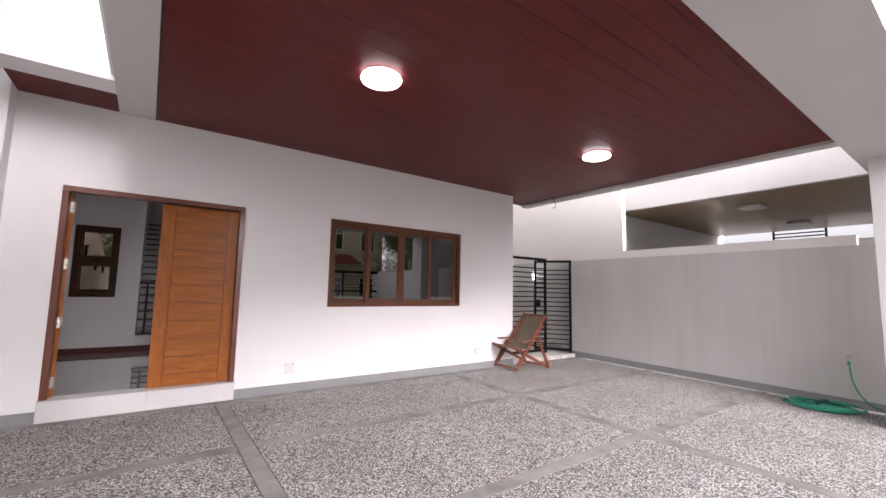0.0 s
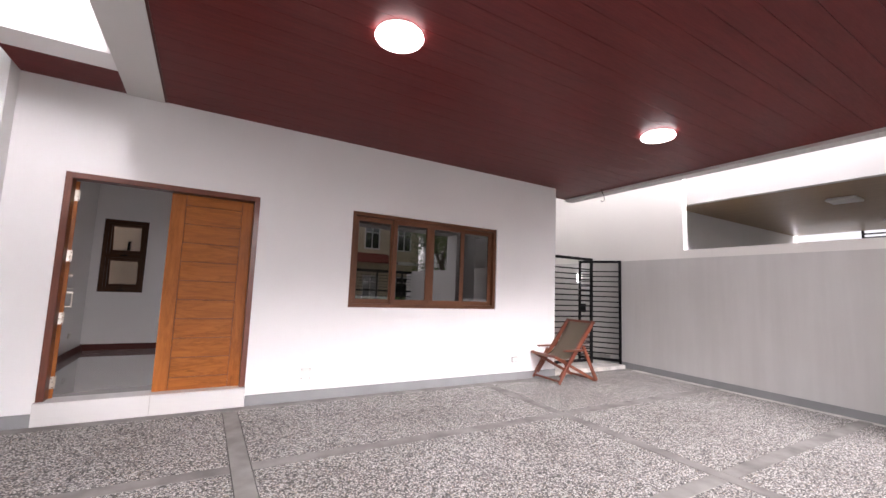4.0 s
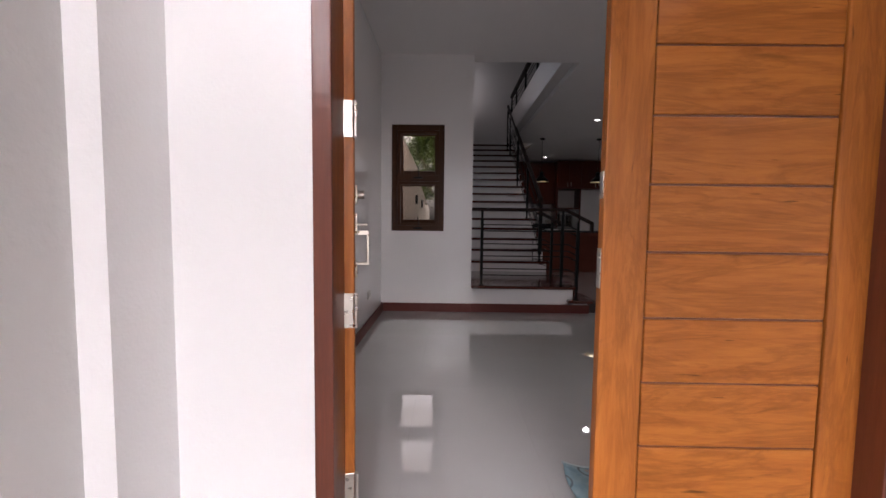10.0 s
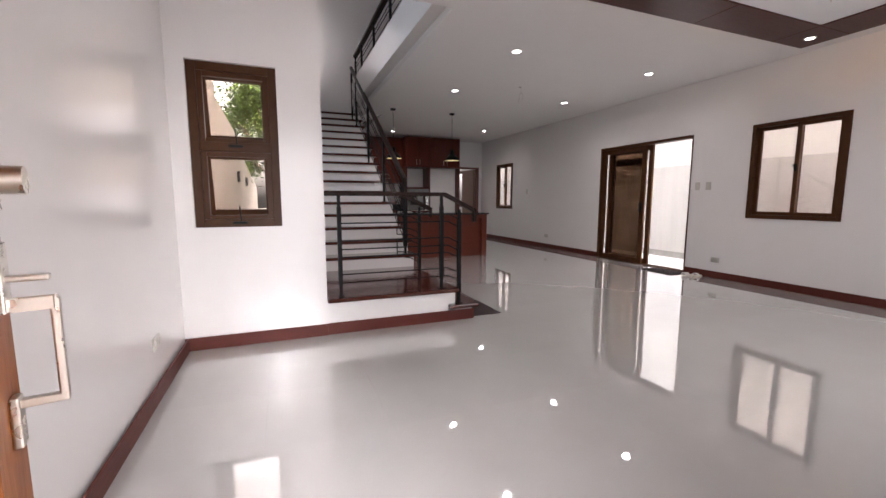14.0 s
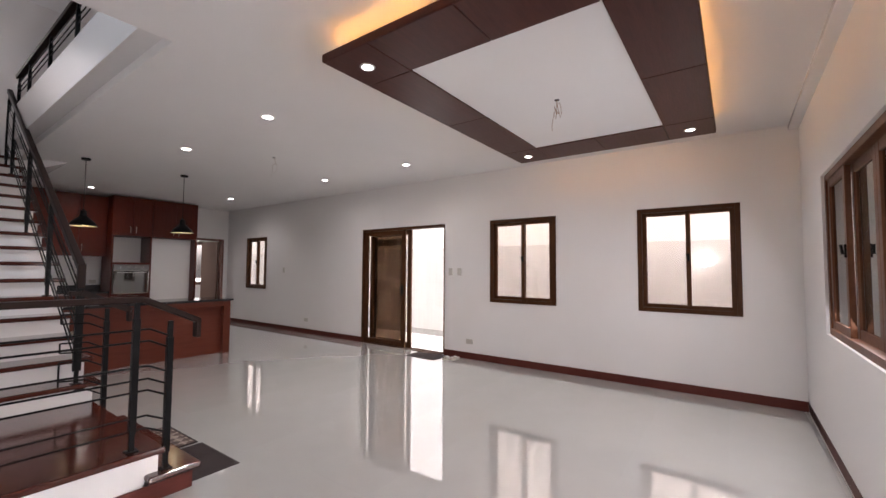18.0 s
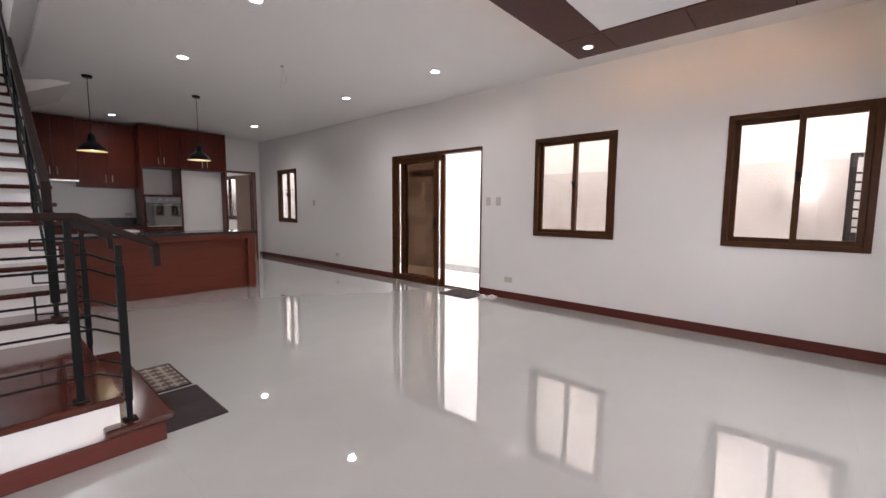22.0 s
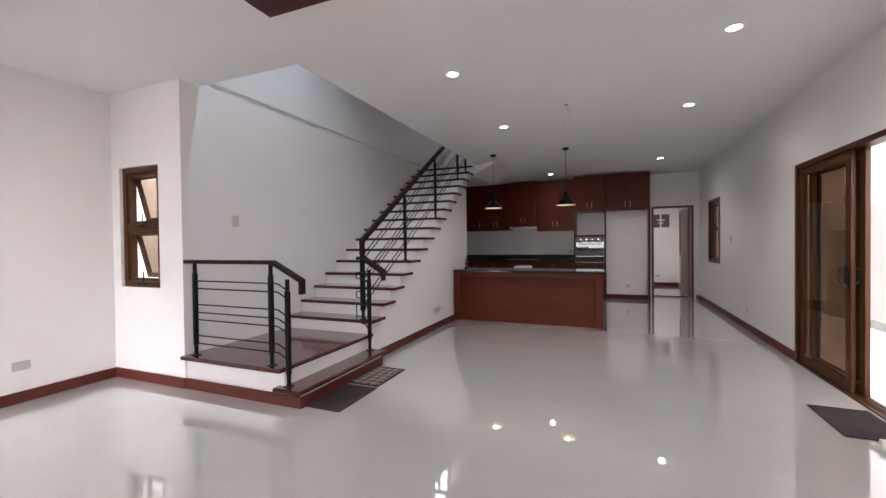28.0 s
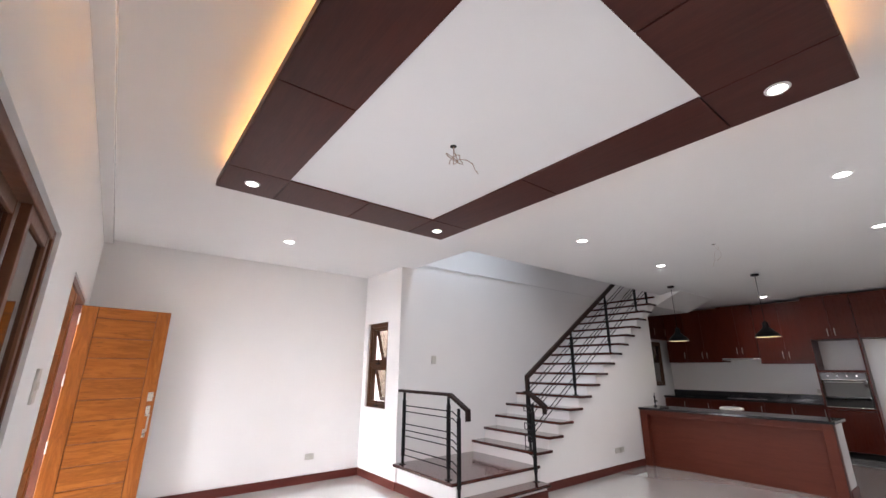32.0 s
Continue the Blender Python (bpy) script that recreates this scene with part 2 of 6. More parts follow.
def pane_glass(name, tint, ior=1.5, gloss=1.0):
    """Thin window glass: clear through, mirror-like by its angle."""
    m, nt, b = nodes_of(name)
    nt.nodes.remove(b)
    tr, gl, mx, fr = (nt.nodes.new(n) for n in ("ShaderNodeBsdfTransparent", "ShaderNodeBsdfGlossy", "ShaderNodeMixShader", "ShaderNodeLayerWeight"))
    tr.inputs[0].default_value = (*tint, 1)
    gl.inputs["Roughness"].default_value = 0.0
    fr.inputs["Blend"].default_value = 0.5
    f0 = ((ior - 1) / (ior + 1)) ** 2
    pw, ml = nt.nodes.new("ShaderNodeMath"), nt.nodes.new("ShaderNodeMath")
    pw.operation, ml.operation = "POWER", "MULTIPLY_ADD"
    pw.inputs[1].default_value, ml.inputs[1].default_value, ml.inputs[2].default_value = 5.0, (1 - f0) * gloss, f0 * gloss
    link(nt, fr.outputs["Facing"], pw.inputs[0])
    link(nt, pw.outputs[0], ml.inputs[0])
    link(nt, ml.outputs[0], mx.inputs[0])
    link(nt, tr.outputs[0], mx.inputs[1])
    link(nt, gl.outputs[0], mx.inputs[2])
    link(nt, mx.outputs[0], nt.nodes["Material Output"].inputs["Surface"])
    return m


def glow(name, colour, strength):
    m, nt, b = nodes_of(name)
    b.inputs["Base Color"].default_value = (0.9, 0.9, 0.9, 1)
    b.inputs["Emission Color"].default_value = (*colour, 1)
    b.inputs["Emission Strength"].default_value = strength
    return m


def pebbles(name, tones, size=92.0, relief=1.0):
    """Washed-out pebble concrete."""
    m, nt, b = nodes_of(name)
    v = coords(nt)
    warp = nt.nodes.new("ShaderNodeTexVoronoi")
    warp.inputs["Scale"].default_value = size
    link(nt, v, warp.inputs["Vector"])
    cell = nt.nodes.new("ShaderNodeSeparateColor")
    link(nt, warp.outputs["Color"], cell.inputs[0])
    stone = ramp(nt, cell.outputs[0], tones)
    edge = ramp(nt, warp.outputs["Distance"], [(0.35, (0, 0, 0)), (0.75, (1, 1, 1))])
    col = mix(nt, stone, (0.12, 0.115, 0.11), edge)
    wear = ramp(nt, noise_tex(nt, v, 0.9, 5.0, 0.6), [(0.35, (0.78, 0.76, 0.74)), (0.65, (1, 1, 1))])
    link(nt, mix(nt, col, wear, 0.8, "MULTIPLY"), b.inputs["Base Color"])
    b.inputs["Roughness"].default_value = 0.75
    inv = nt.nodes.new("ShaderNodeMath")
    inv.operation = "SUBTRACT"
    inv.inputs[0].default_value = 1.0
    link(nt, warp.outputs["Distance"], inv.inputs[1])
    bump(nt, b, inv.outputs[0], relief, 0.006)
    return m


WALL_IN = painted("warm_white_satin_paint", (0.80, 0.787, 0.778), 0.22, 0.02, 0.0, 120.0, 0.6)
WALL_OUT = painted("white_exterior_paint", (0.82, 0.815, 0.81), 0.7, 0.02, 0.25, 90.0, 0.5)
WALL_GREY = painted("grey_exterior_render", (0.62, 0.61, 0.595), 0.75, 0.05, 0.7, 38.0, 0.8)
CEILING = painted("matt_white_ceiling_paint", (0.78, 0.77, 0.765), 0.8, 0.015, 0.05, 140.0, 0.5)
PLINTH = painted("grey_plinth_paint", (0.26, 0.265, 0.27), 0.6, 0.08, 0.2, 60.0, 1.5)
CONCRETE = painted("trowelled_grey_concrete", (0.36, 0.35, 0.335), 0.8, 0.16, 0.4, 45.0, 2.5)
JOINT = painted("trowelled_joint_concrete", (0.25, 0.24, 0.225), 0.8, 0.22, 0.5, 45.0, 3.5)
def streaked(name, colour, amount=0.055):
    """Exterior plaster with faint rain streaks and a fine stucco grain."""
    m, nt, b = nodes_of(name)
    v = coords(nt)
    run = noise_tex(nt, coords(nt, (5.0, 5.0, 0.35)), 1.3, 5.0, 0.6)
    big = noise_tex(nt, v, 0.7, 3.0)
    dark = tuple(c * (1 - amount) for c in colour)
    col = ramp(nt, run, [(0.38, dark), (0.62, colour)])
    wear = ramp(nt, big, [(0.3, (0.92, 0.91, 0.90)), (0.7, (1, 1, 1))])
    link(nt, mix(nt, col, wear, 1.0, "MULTIPLY"), b.inputs["Base Color"])
    b.inputs["Roughness"].default_value = 0.75
    bump(nt, b, noise_tex(nt, v, 60.0, 3.0), 0.35, 0.004)
    return m


WALL_PASS = streaked("streaked_grey_passage_render", (0.62, 0.61, 0.595))
GLASS_DARK = pane_glass("brown_tinted_sash_glass", (0.60, 0.56, 0.52), 1.4)
WALL_CREAM = painted("cream_white_exterior_paint", (0.80, 0.785, 0.75), 0.7, 0.02, 0.25, 90.0, 0.5)
# WALL_PALE: the white exterior paint taken darker, for beams, column and neighbouring walls
WALL_PALE = painted("darkened_white_exterior_paint", (0.60, 0.59, 0.575), 0.7, 0.03, 0.25, 90.0, 0.6)
CONCRETE_PALE = painted("pale_stained_concrete", (0.60, 0.585, 0.55), 0.8, 0.18, 0.4, 45.0, 5.0)
MAHOGANY_CEIL = timber("mahogany_ceiling_panel", (0.098, 0.0105, 0.0100), (0.150, 0.0185, 0.0170), "x", 0.42, 0.0, 0.7, shine=0.22)
TAN_CEIL = timber("tan_ceiling_panel", (0.28, 0.18, 0.085), (0.38, 0.25, 0.125), "y", 0.4, 0.2, 0.7)
DOOR_WOOD = timber("golden_varnished_door_wood", (0.265, 0.075, 0.012), (0.46, 0.155, 0.025), "x", 0.40, 0.06, 1.0, 0.4, shine=0.22, figure=0.34)
DOOR_STILE = timber("golden_varnished_stile_wood", (0.265, 0.075, 0.012), (0.43, 0.143, 0.025), "z", 0.40, 0.06, 1.0, 0.2, shine=0.22, figure=0.30)
DOOR_FRAME = timber("red_brown_frame_wood", (0.11, 0.028, 0.014), (0.18, 0.05, 0.026), "z", 0.35, 0.4)
SKIRTING = timber("red_brown_skirting_wood", (0.085, 0.017, 0.012), (0.12, 0.027, 0.019), "x", 0.45, 0.0, 0.6, shine=0.3)
TREAD = timber("dark_polished_tread_wood", (0.046, 0.0105, 0.007), (0.085, 0.020, 0.012), "x", 0.10, 0.6, shine=0.4)
CABINET = timber("mahogany_cabinet_veneer", (0.070, 0.0085, 0.0034), (0.098, 0.0140, 0.0056), "z", 0.27, 0.0, shine=0.22)
ISLAND = timber("brown_island_veneer", (0.098, 0.0215, 0.0115), (0.124, 0.029, 0.0155), "x", 0.40, 0.0, shine=0.18)
PANEL_SOFFIT = timber("dark_mahogany_soffit_board", (0.050, 0.011, 0.0075), (0.078, 0.019, 0.013), "x", 0.38, 0.0, shine=0.25)
ALU_BROWN = metal("bronze_wood_finish_aluminium", (0.068, 0.0245, 0.0075), 0.42, 0.0, 0.25, 0.22)
ALU_OUT = metal("warm_brown_aluminium", (0.14, 0.052, 0.022), 0.42, 0.0, 0.2, 0.3)
BLACK_STEEL = metal("black_painted_steel", (0.0065, 0.0065, 0.007), 0.42, 0.0, 0.3, 0.14)
STEEL = metal("brushed_satin_nickel", (0.62, 0.58, 0.52), 0.28, 1.0)
CHROME = metal("bright_chrome", (0.75, 0.75, 0.76), 0.12, 1.0)
GRANITE = painted("polished_black_granite", (0.018, 0.018, 0.02), 0.12, 0.3, 0.0, 200.0, 60.0)
PLATE = painted("greyed_ivory_plate_plastic", (0.52, 0.50, 0.46), 0.35, 0.02, 0.0)
PLASTIC_W = painted("white_switch_plastic", (0.74, 0.73, 0.70), 0.35, 0.02, 0.0)
RUBBER = painted("brown_black_rubber", (0.034, 0.021, 0.021), 0.8, 0.2, 0.5, 80.0, 6.0)
GLASS = pane_glass("pale_bronze_window_glass", (0.74, 0.705, 0.685), 1.4)
GLASS_TINT = pane_glass("bronze_tinted_glass", (0.17, 0.165, 0.155), 2.3)
GLASS_BRONZE = pane_glass("pale_bronze_door_glass", (0.80, 0.75, 0.70), 1.3, 0.6)
SCREEN = pane_glass("dark_insect_screen", (0.13, 0.088, 0.066), 1.1, 0.1)
PEBBLE = pebbles("grey_washed_pebble", [(0.0, (0.03, 0.03, 0.03)), (0.28, (0.16, 0.155, 0.15)), (0.48, (0.55, 0.535, 0.52)), (0.8, (0.92, 0.90, 0.87)), (1.0, (0.42, 0.32, 0.24))])
LAMP_WHITE = glow("lit_white_diffuser", (1.0, 0.98, 0.95), 2.4)
SPOT_WHITE = glow("lit_downlight_lens", (1.0, 0.96, 0.92), 1.5)
WARM_LED = glow("lit_warm_led_strip", (1.0, 0.48, 0.14), 0.82)


def tile_floor(name):
    m, nt, b = nodes_of(name)
    v = coords(nt)
    info = nt.nodes.new("ShaderNodeObjectInfo")
    col = ramp(nt, noise_tex(nt, v, 1.4, 4.0), [(0.3, (0.455, 0.452, 0.438)), (0.7, (0.49, 0.486, 0.472))])
    tone = span(nt, info.outputs["Random"], 0.985, 1.0)
    hue = nt.nodes.new("ShaderNodeHueSaturation")
    link(nt, tone, hue.inputs["Value"])
    link(nt, col, hue.inputs["Color"])
    link(nt, hue.outputs[0], b.inputs["Base Color"])
    link(nt, span(nt, noise_tex(nt, v, 5.0, 4.0), 0.012, 0.035), b.inputs["Roughness"])
    b.inputs["Coat Weight"].default_value, b.inputs["Coat Roughness"].default_value, b.inputs["Coat IOR"].default_value = 1.0, 0.0, 1.75
    return m


STEP_TILE = painted("glazed_white_step_tile", (0.66, 0.65, 0.635), 0.2, 0.02, 0.0)
TILE = tile_floor("polished_cream_porcelain")


# ---- openings that let the sky's light in ----
def sky_opening(at, to, w, h, power=1.5, drop=0.0, spread=180):
    """A lamp in an opening that stands in for the sky's light."""
    lamp = new("sky_opening", bpy.data.lights.new("sky_opening", "AREA"))
    lamp.data.shape, lamp.data.size, lamp.data.size_y = "RECTANGLE", w, h
    lamp.data.energy, lamp.data.color = power * w * h, (1.0, 0.99, 0.985)
    lamp.data.spread = radians(spread)
    lamp.matrix_world = look(at, (at[0] + to[0], at[1] + to[1], at[2] - drop))


for y0, y1, z0, z1 in ((8.36, 10.31, 0.0, 2.15), (6.475, 7.51, 0.905, 2.15), (4.405, 5.44, 0.905, 2.15), (13.63, 14.52, 0.905, 2.15), (16.9, 18.25, 0.905, 2.15)):
    sky_opening((5.53, (y0 + y1) / 2, (z0 + z1) / 2), (-1, 0, 0), y1 - y0, z1 - z0, 0.12 if z0 < 0.5 else 0.05)
sky_opening((-0.30, 3.80, 1.07), (0.12, 1, 0), 0.5, 2.06, 0.8, 0.30, 110)
sky_opening((3.08, 4.06, 1.53), (0, 1, 0), 2.2, 1.1, 0.62, 0.45)
sky_opening((-0.18, 13.45, 4.62), (1, 0, 0), 0.7, 1.05, 0.6)
sky_opening((-0.85, 7.50, 1.54), (0, -1, 0), 0.36, 0.95, 0.25)

# ---- plan ----
X_W, X_E = -1.27, 5.40          # inner faces of the room's side walls
Y_OUT, Y_IN = 3.76, 3.90        # front wall, outer and inner face
Y_STUB = 7.32                   # wall with the small window beside the stairs
X_ST = -0.22                    # stair wall, inner face
Y_BACK = 15.50                  # kitchen back wall
CEIL = 2.92
UP = 3.20                       # upper floor
GROUND = -0.16                  # paving at the front wall; it falls gently to the street
STREET = -0.36
SLOPE = Matrix.Translation((0, 3.6, GROUND)) @ Matrix.Rotation(0.0155, 4, "X") @ Matrix.Translation((0, -3.6, -GROUND))
HEAD = 2.15                     # lintel line
X_B = 7.40                      # boundary wall of the side passage

DOOR = (-0.867, 0.815, -0.02, HEAD)
FRONT_WIN = (1.915, 4.245, 0.915, HEAD)
SLIDER = (8.36, 10.31, 0.0, HEAD)
WIN_2 = (6.475, 7.51, 0.905, HEAD)
WIN_3 = (4.405, 5.44, 0.905, HEAD)
WIN_K = (13.63, 14.52, 0.905, HEAD)
WIN_S = (-1.15, -0.547, 0.94, HEAD)
KDOOR = (4.43, 5.29, 0.0, HEAD)

# ---- structure: outer walls ----
wall("wall_front", "x", Y_OUT, Y_IN, -1.40, 5.51, -0.3, 6.2, WALL_OUT, [DOOR, FRONT_WIN, (-1.41, -0.50, 4.42, 6.3)], "white painted front wall of the house")
wall("wall_east", "y", X_E, 5.51, Y_IN, 19.2, -0.3, 6.2, WALL_IN, [SLIDER, WIN_2, WIN_3, WIN_K, (16.9, 18.25, 0.905, HEAD)], "white painted side wall with sliding door and windows")
wall("wall_west", "y", -1.40, X_W, Y_IN, 7.47, -0.3, 3.3, WALL_IN, (), "white painted wall beside the front door")
wall("wall_stub", "x", Y_STUB, 7.47, X_W, X_ST, -0.3, CEIL, WALL_IN, [WIN_S], "white painted wall with a small awning window")
wall("wall_stair", "y", X_ST - 0.15, X_ST, 7.47, 15.65, -0.3, 3.0, WALL_IN, [(14.05, 15.03, 1.12, HEAD)], "white painted wall beside the stairs")
wall("wall_stair_upper", "y", X_ST - 0.15, X_ST + 0.012, 7.47, 15.65, 3.0, 6.2, WALL_IN, [(13.05, 13.85, 4.05, 5.2)], "white painted upper wall over the stairs")
wall("wall_back", "x", Y_BACK, 15.65, X_ST, X_E, -0.3, 6.2, WALL_IN, [KDOOR], "white painted back wall of the kitchen")
wall("wall_back_room", "x", 18.42, 18.57, X_ST, X_E, -0.3, CEIL, WALL_IN, (), "plain white wall of the back room")
wall("wall_back_room_side", "y", 3.2, 3.35, 15.65, 18.42, -0.3, CEIL, WALL_IN, (), "plain white side wall of the back room")
solid("back_room_ceiling", box(X_ST, X_E, 15.65, 19.2, CEIL, CEIL + 0.1), CEILING, "white back room ceiling", "ceiling", "structure")

# ceiling with the stair void
VOID = (X_ST + 0.012, 1.02, 7.53, 13.9)
cm = bmesh.new()
bm_box(cm, X_W, X_E, Y_IN, VOID[2], CEIL, UP - 0.02)
bm_box(cm, VOID[1], X_E, VOID[2], Y_BACK, CEIL, UP - 0.02)
bm_box(cm, VOID[0], VOID[1], VOID[3], Y_BACK, CEIL, UP - 0.02)
solid("ceiling", cm, CEILING, "matt white plaster ceiling round a stair void", "ceiling", "structure")
um = bmesh.new()
bm_box(um, X_W, X_E, Y_IN, VOID[2] - 0.03, UP - 0.015, UP)
bm_box(um, VOID[1] + 0.06, X_E, VOID[2] - 0.03, Y_BACK, UP - 0.015, UP)
solid("floor_upper", um, TREAD, "dark wooden upper floor", "floor", "structure")
solid("void_parapet", box(0.87, 1.035, 7.54, 12.38, 3.0, 3.46, 0.004), WALL_IN, "white parapet beam along the stair void", "beam", "structure")
solid("void_parapet_front", box(X_ST + 0.014, 0.868, 7.34, 7.46, CEIL + 0.281, 3.46, 0.004), WALL_IN, "white parapet across the stair void", "beam", "structure")
wall("wall_upper", "y", 2.6, 2.75, Y_IN, Y_BACK, UP, 6.2, WALL_IN, (), "plain upper landing wall")
wall("wall_upper_front", "x", 5.6, 5.7, X_ST, 2.6, UP, 6.2, WALL_IN, (), "plain upper landing wall")
wall("wall_upper_back", "x", 13.9, 14.0, X_ST + 0.013, 2.6, UP - 0.019, 6.2, WALL_IN, (), "plain wall behind the upper stair landing")
wall("wall_upper_west", "y", -0.5, X_ST, Y_IN, 7.47, UP + 0.001, 6.2, WALL_OUT, (), "white upper side wall of the house")
solid("roof_slab", box(-1.4, -0.5, Y_IN, 7.47, UP + 0.001, 3.3), WALL_OUT, "white roof slab beside the upper floor", "roof", "structure")
solid("parapet_coping", box(-1.42, -0.5, Y_OUT - 0.02, Y_IN + 0.02, 4.42, 4.50, 0.004), painted("pink_coping_paint", (0.55, 0.17, 0.17), 0.6, 0.05, 0.1), "pink painted coping on the front parapet", "coping", "structure")
solid("cornice", box(X_W, X_E, Y_IN, Y_IN + 0.085, CEIL - 0.05, CEIL - 0.001, 0.003), WALL_IN, "white cornice along the front wall", "cornice", "structure")
solid("ceiling_upper", box(X_ST + 0.014, 2.598, 5.702, 13.898, 5.80, 5.92), CEILING, "white upper landing ceiling", "ceiling", "structure")
# overhang past the house walls is added, out of view, to shade the passage
solid("roof", box(-0.5, 7.13, 0.8, 19.2, 6.2, 6.35), WALL_OUT, "white flat roof slab with an overhang added for shade", "roof", "structure")

# ---- floor ----
solid("floor_slab", box(X_W + 0.002, X_E - 0.002, Y_IN + 0.002, 19.04, -0.29, -0.012), CONCRETE, "concrete floor slab under the tiles", "floor", "structure")
solid("ground", box(-60, 60, -60, 80, -0.8, STREET - 0.012), CONCRETE, "grey concrete ground round the house", "ground", "structure")

# ---- skirting boards ----
SK = 0.10


def skirting(a, b, mat=SKIRTING, h=SK, z=0.0, t=0.014, label="red-brown painted wooden skirting board", name="baseboard"):
    (x0, y0), (x1, y1) = a, b
    d = Vector((x1 - x0, y1 - y0, 0))
    ob = new(name, mesh_of(name, bm_box(bmesh.new(), 0, d.length, 0, t, z, z + h, 0.003), mat))
    ob.matrix_world = Matrix.Translation((x0, y0, 0)) @ Matrix.Rotation(math.atan2(d.y, d.x), 4, "Z")
    return tagged(ob, label, "skirting", "", "structure")


skirting((X_W + 0.014, 7.305), (X_W + 0.014, Y_IN))
skirting((X_ST, 7.32), (X_W, 7.32)).location.y = 7.32
skirting((X_E, Y_IN), (X_E, SLIDER[0] - 0.0))
skirting((X_E, SLIDER[1]), (X_E, Y_BACK))
skirting((5.33, Y_BACK), (5.385, Y_BACK))
skirting((5.385, Y_IN), (DOOR[1] + 0.02, Y_IN)).location.y = Y_IN + 0.0
skirting((4.33, Y_BACK - 0.4), (3.42, Y_BACK - 0.4))
skirting((X_E, 15.66), (X_E, 18.42))
skirting((X_E - 0.02, 18.42), (3.36, 18.42))

# ---- front door ----
def door_leaf(name, label, w, h, mirrored=False):
    """A leaf with stiles and ten wide boards; local x from the hinge, y through its thickness."""
    ob = thing(name, label, "door")
    t, st = 0.042, 0.132
    part("stile", bm_box(bmesh.new(), 0.0, st, 0, t, 0, h, 0.004), DOOR_STILE, ob)
    part("stile", bm_box(bmesh.new(), w - st, w, 0, t, 0, h, 0.004), DOOR_STILE, ob)
    n, gap = 11, 0.006
    hs = [0.58] + [1.0] * (n - 2) + [0.80]
    unit = (h - gap * (n - 1)) / sum(hs)
    z = 0.0
    for k in reversed(hs):
        part("board", bm_box(bmesh.new(), st + 0.004, w - st - 0.004, 0.004, t - 0.004, z, z + k * unit, 0.004), DOOR_WOOD, ob)
        z += k * unit + gap
    part("core", bm_box(bmesh.new(), st * 0.8, w - st * 0.8, 0.012, t - 0.012, 0.004, h - 0.004), DOOR_FRAME, ob)
    return ob


fr = thing("door_1", "red-brown varnished wooden double door frame", "door frame", (-0.026, Y_OUT, 0), kind="structure")
fx0, fx1 = DOOR[0] + 0.026, DOOR[1] + 0.026
for nm, b in (("jamb", (fx0, fx0 + 0.055, -0.012, 0.128, 0.0, HEAD - 0.055)), ("jamb", (fx1 - 0.055, fx1, -0.012, 0.128, 0.0, HEAD - 0.055)), ("head", (fx0, fx1, -0.012, 0.128, HEAD - 0.055, HEAD))):
    part(nm, box(*b, 0.004), DOOR_FRAME, fr)
LEAF_H = HEAD - 0.055 - 0.006 - 0.008
right_leaf = door_leaf("door_leaf", "closed golden varnished wooden door leaf with wide horizontal boards", 0.808, LEAF_H)
right_leaf.matrix_world = pose(-0.030, 3.837, 0.008)
left_leaf = door_leaf("door_leaf", "open golden varnished wooden door leaf with nickel lock and pull handle", 0.80, LEAF_H)
left_leaf.matrix_world = pose(-0.782, 3.884, 0.008, 0, 0, 102.8)


def hinge(parent, z, x=0.0, y=0.0):
    p = part("hinge", bm_box(bmesh.new(), x - 0.004, x + 0.003, y + 0.004, y + 0.038, z - 0.055, z + 0.055, 0.001), STEEL, parent, "satin nickel butt hinge")
    part("hinge_knuckle", rod(bmesh.new(), (x - 0.002, y - 0.004, z - 0.055), (x - 0.002, y - 0.004, z + 0.055), 0.007), STEEL, p)


for zz in (0.175, 0.762, 1.354, 1.94):
    hinge(left_leaf, zz)
# lock set on the free stile, on both faces
for sy, f in ((-1, 0.0), (1, 0.042)):
    y0, y1 = (f - 0.012, f) if sy < 0 else (f, f + 0.012)
    lock = part("deadbolt_plate", bm_box(bmesh.new(), 0.722, 0.772, y0, y1, 1.125, 1.215, 0.003), STEEL, left_leaf, "satin nickel deadbolt plate")
    part("deadbolt_knob", rod(bmesh.new(), (0.747, f, 1.17), (0.747, f + sy * 0.045, 1.17), 0.021, 20), STEEL, lock, smooth=True)
    hp = part("handle_plate", bm_box(bmesh.new(), 0.728, 0.766, y0, y1, 0.975, 1.08, 0.003), STEEL, left_leaf, "satin nickel handle plate")
    part("thumb_latch", bm_box(bmesh.new(), 0.738, 0.756, min(f, f + sy * 0.06), max(f, f + sy * 0.06), 1.02, 1.03, 0.003), STEEL, hp)
    pull = bmesh.new()
    bar(pull, (0.747, f, 0.985), (0.747, f + sy * 0.062, 0.985), 0.016, 0.014, 0.003)
    bar(pull, (0.747, f + sy * 0.062, 0.992), (0.747, f + sy * 0.062, 0.825), 0.016, 0.012, 0.003, (0, 1, 0))
    bar(pull, (0.747, f + sy * 0.062, 0.832), (0.747, f, 0.832), 0.016, 0.014, 0.003)
    part("pull_handle", pull, STEEL, hp)
    part("lower_plate", bm_box(bmesh.new(), 0.733, 0.761, y0, y1, 0.765, 0.845, 0.003), STEEL, left_leaf)
part("edge_plate", bm_box(bmesh.new(), 0.80, 0.802, 0.012, 0.030, 0.82, 1.04), STEEL, left_leaf)
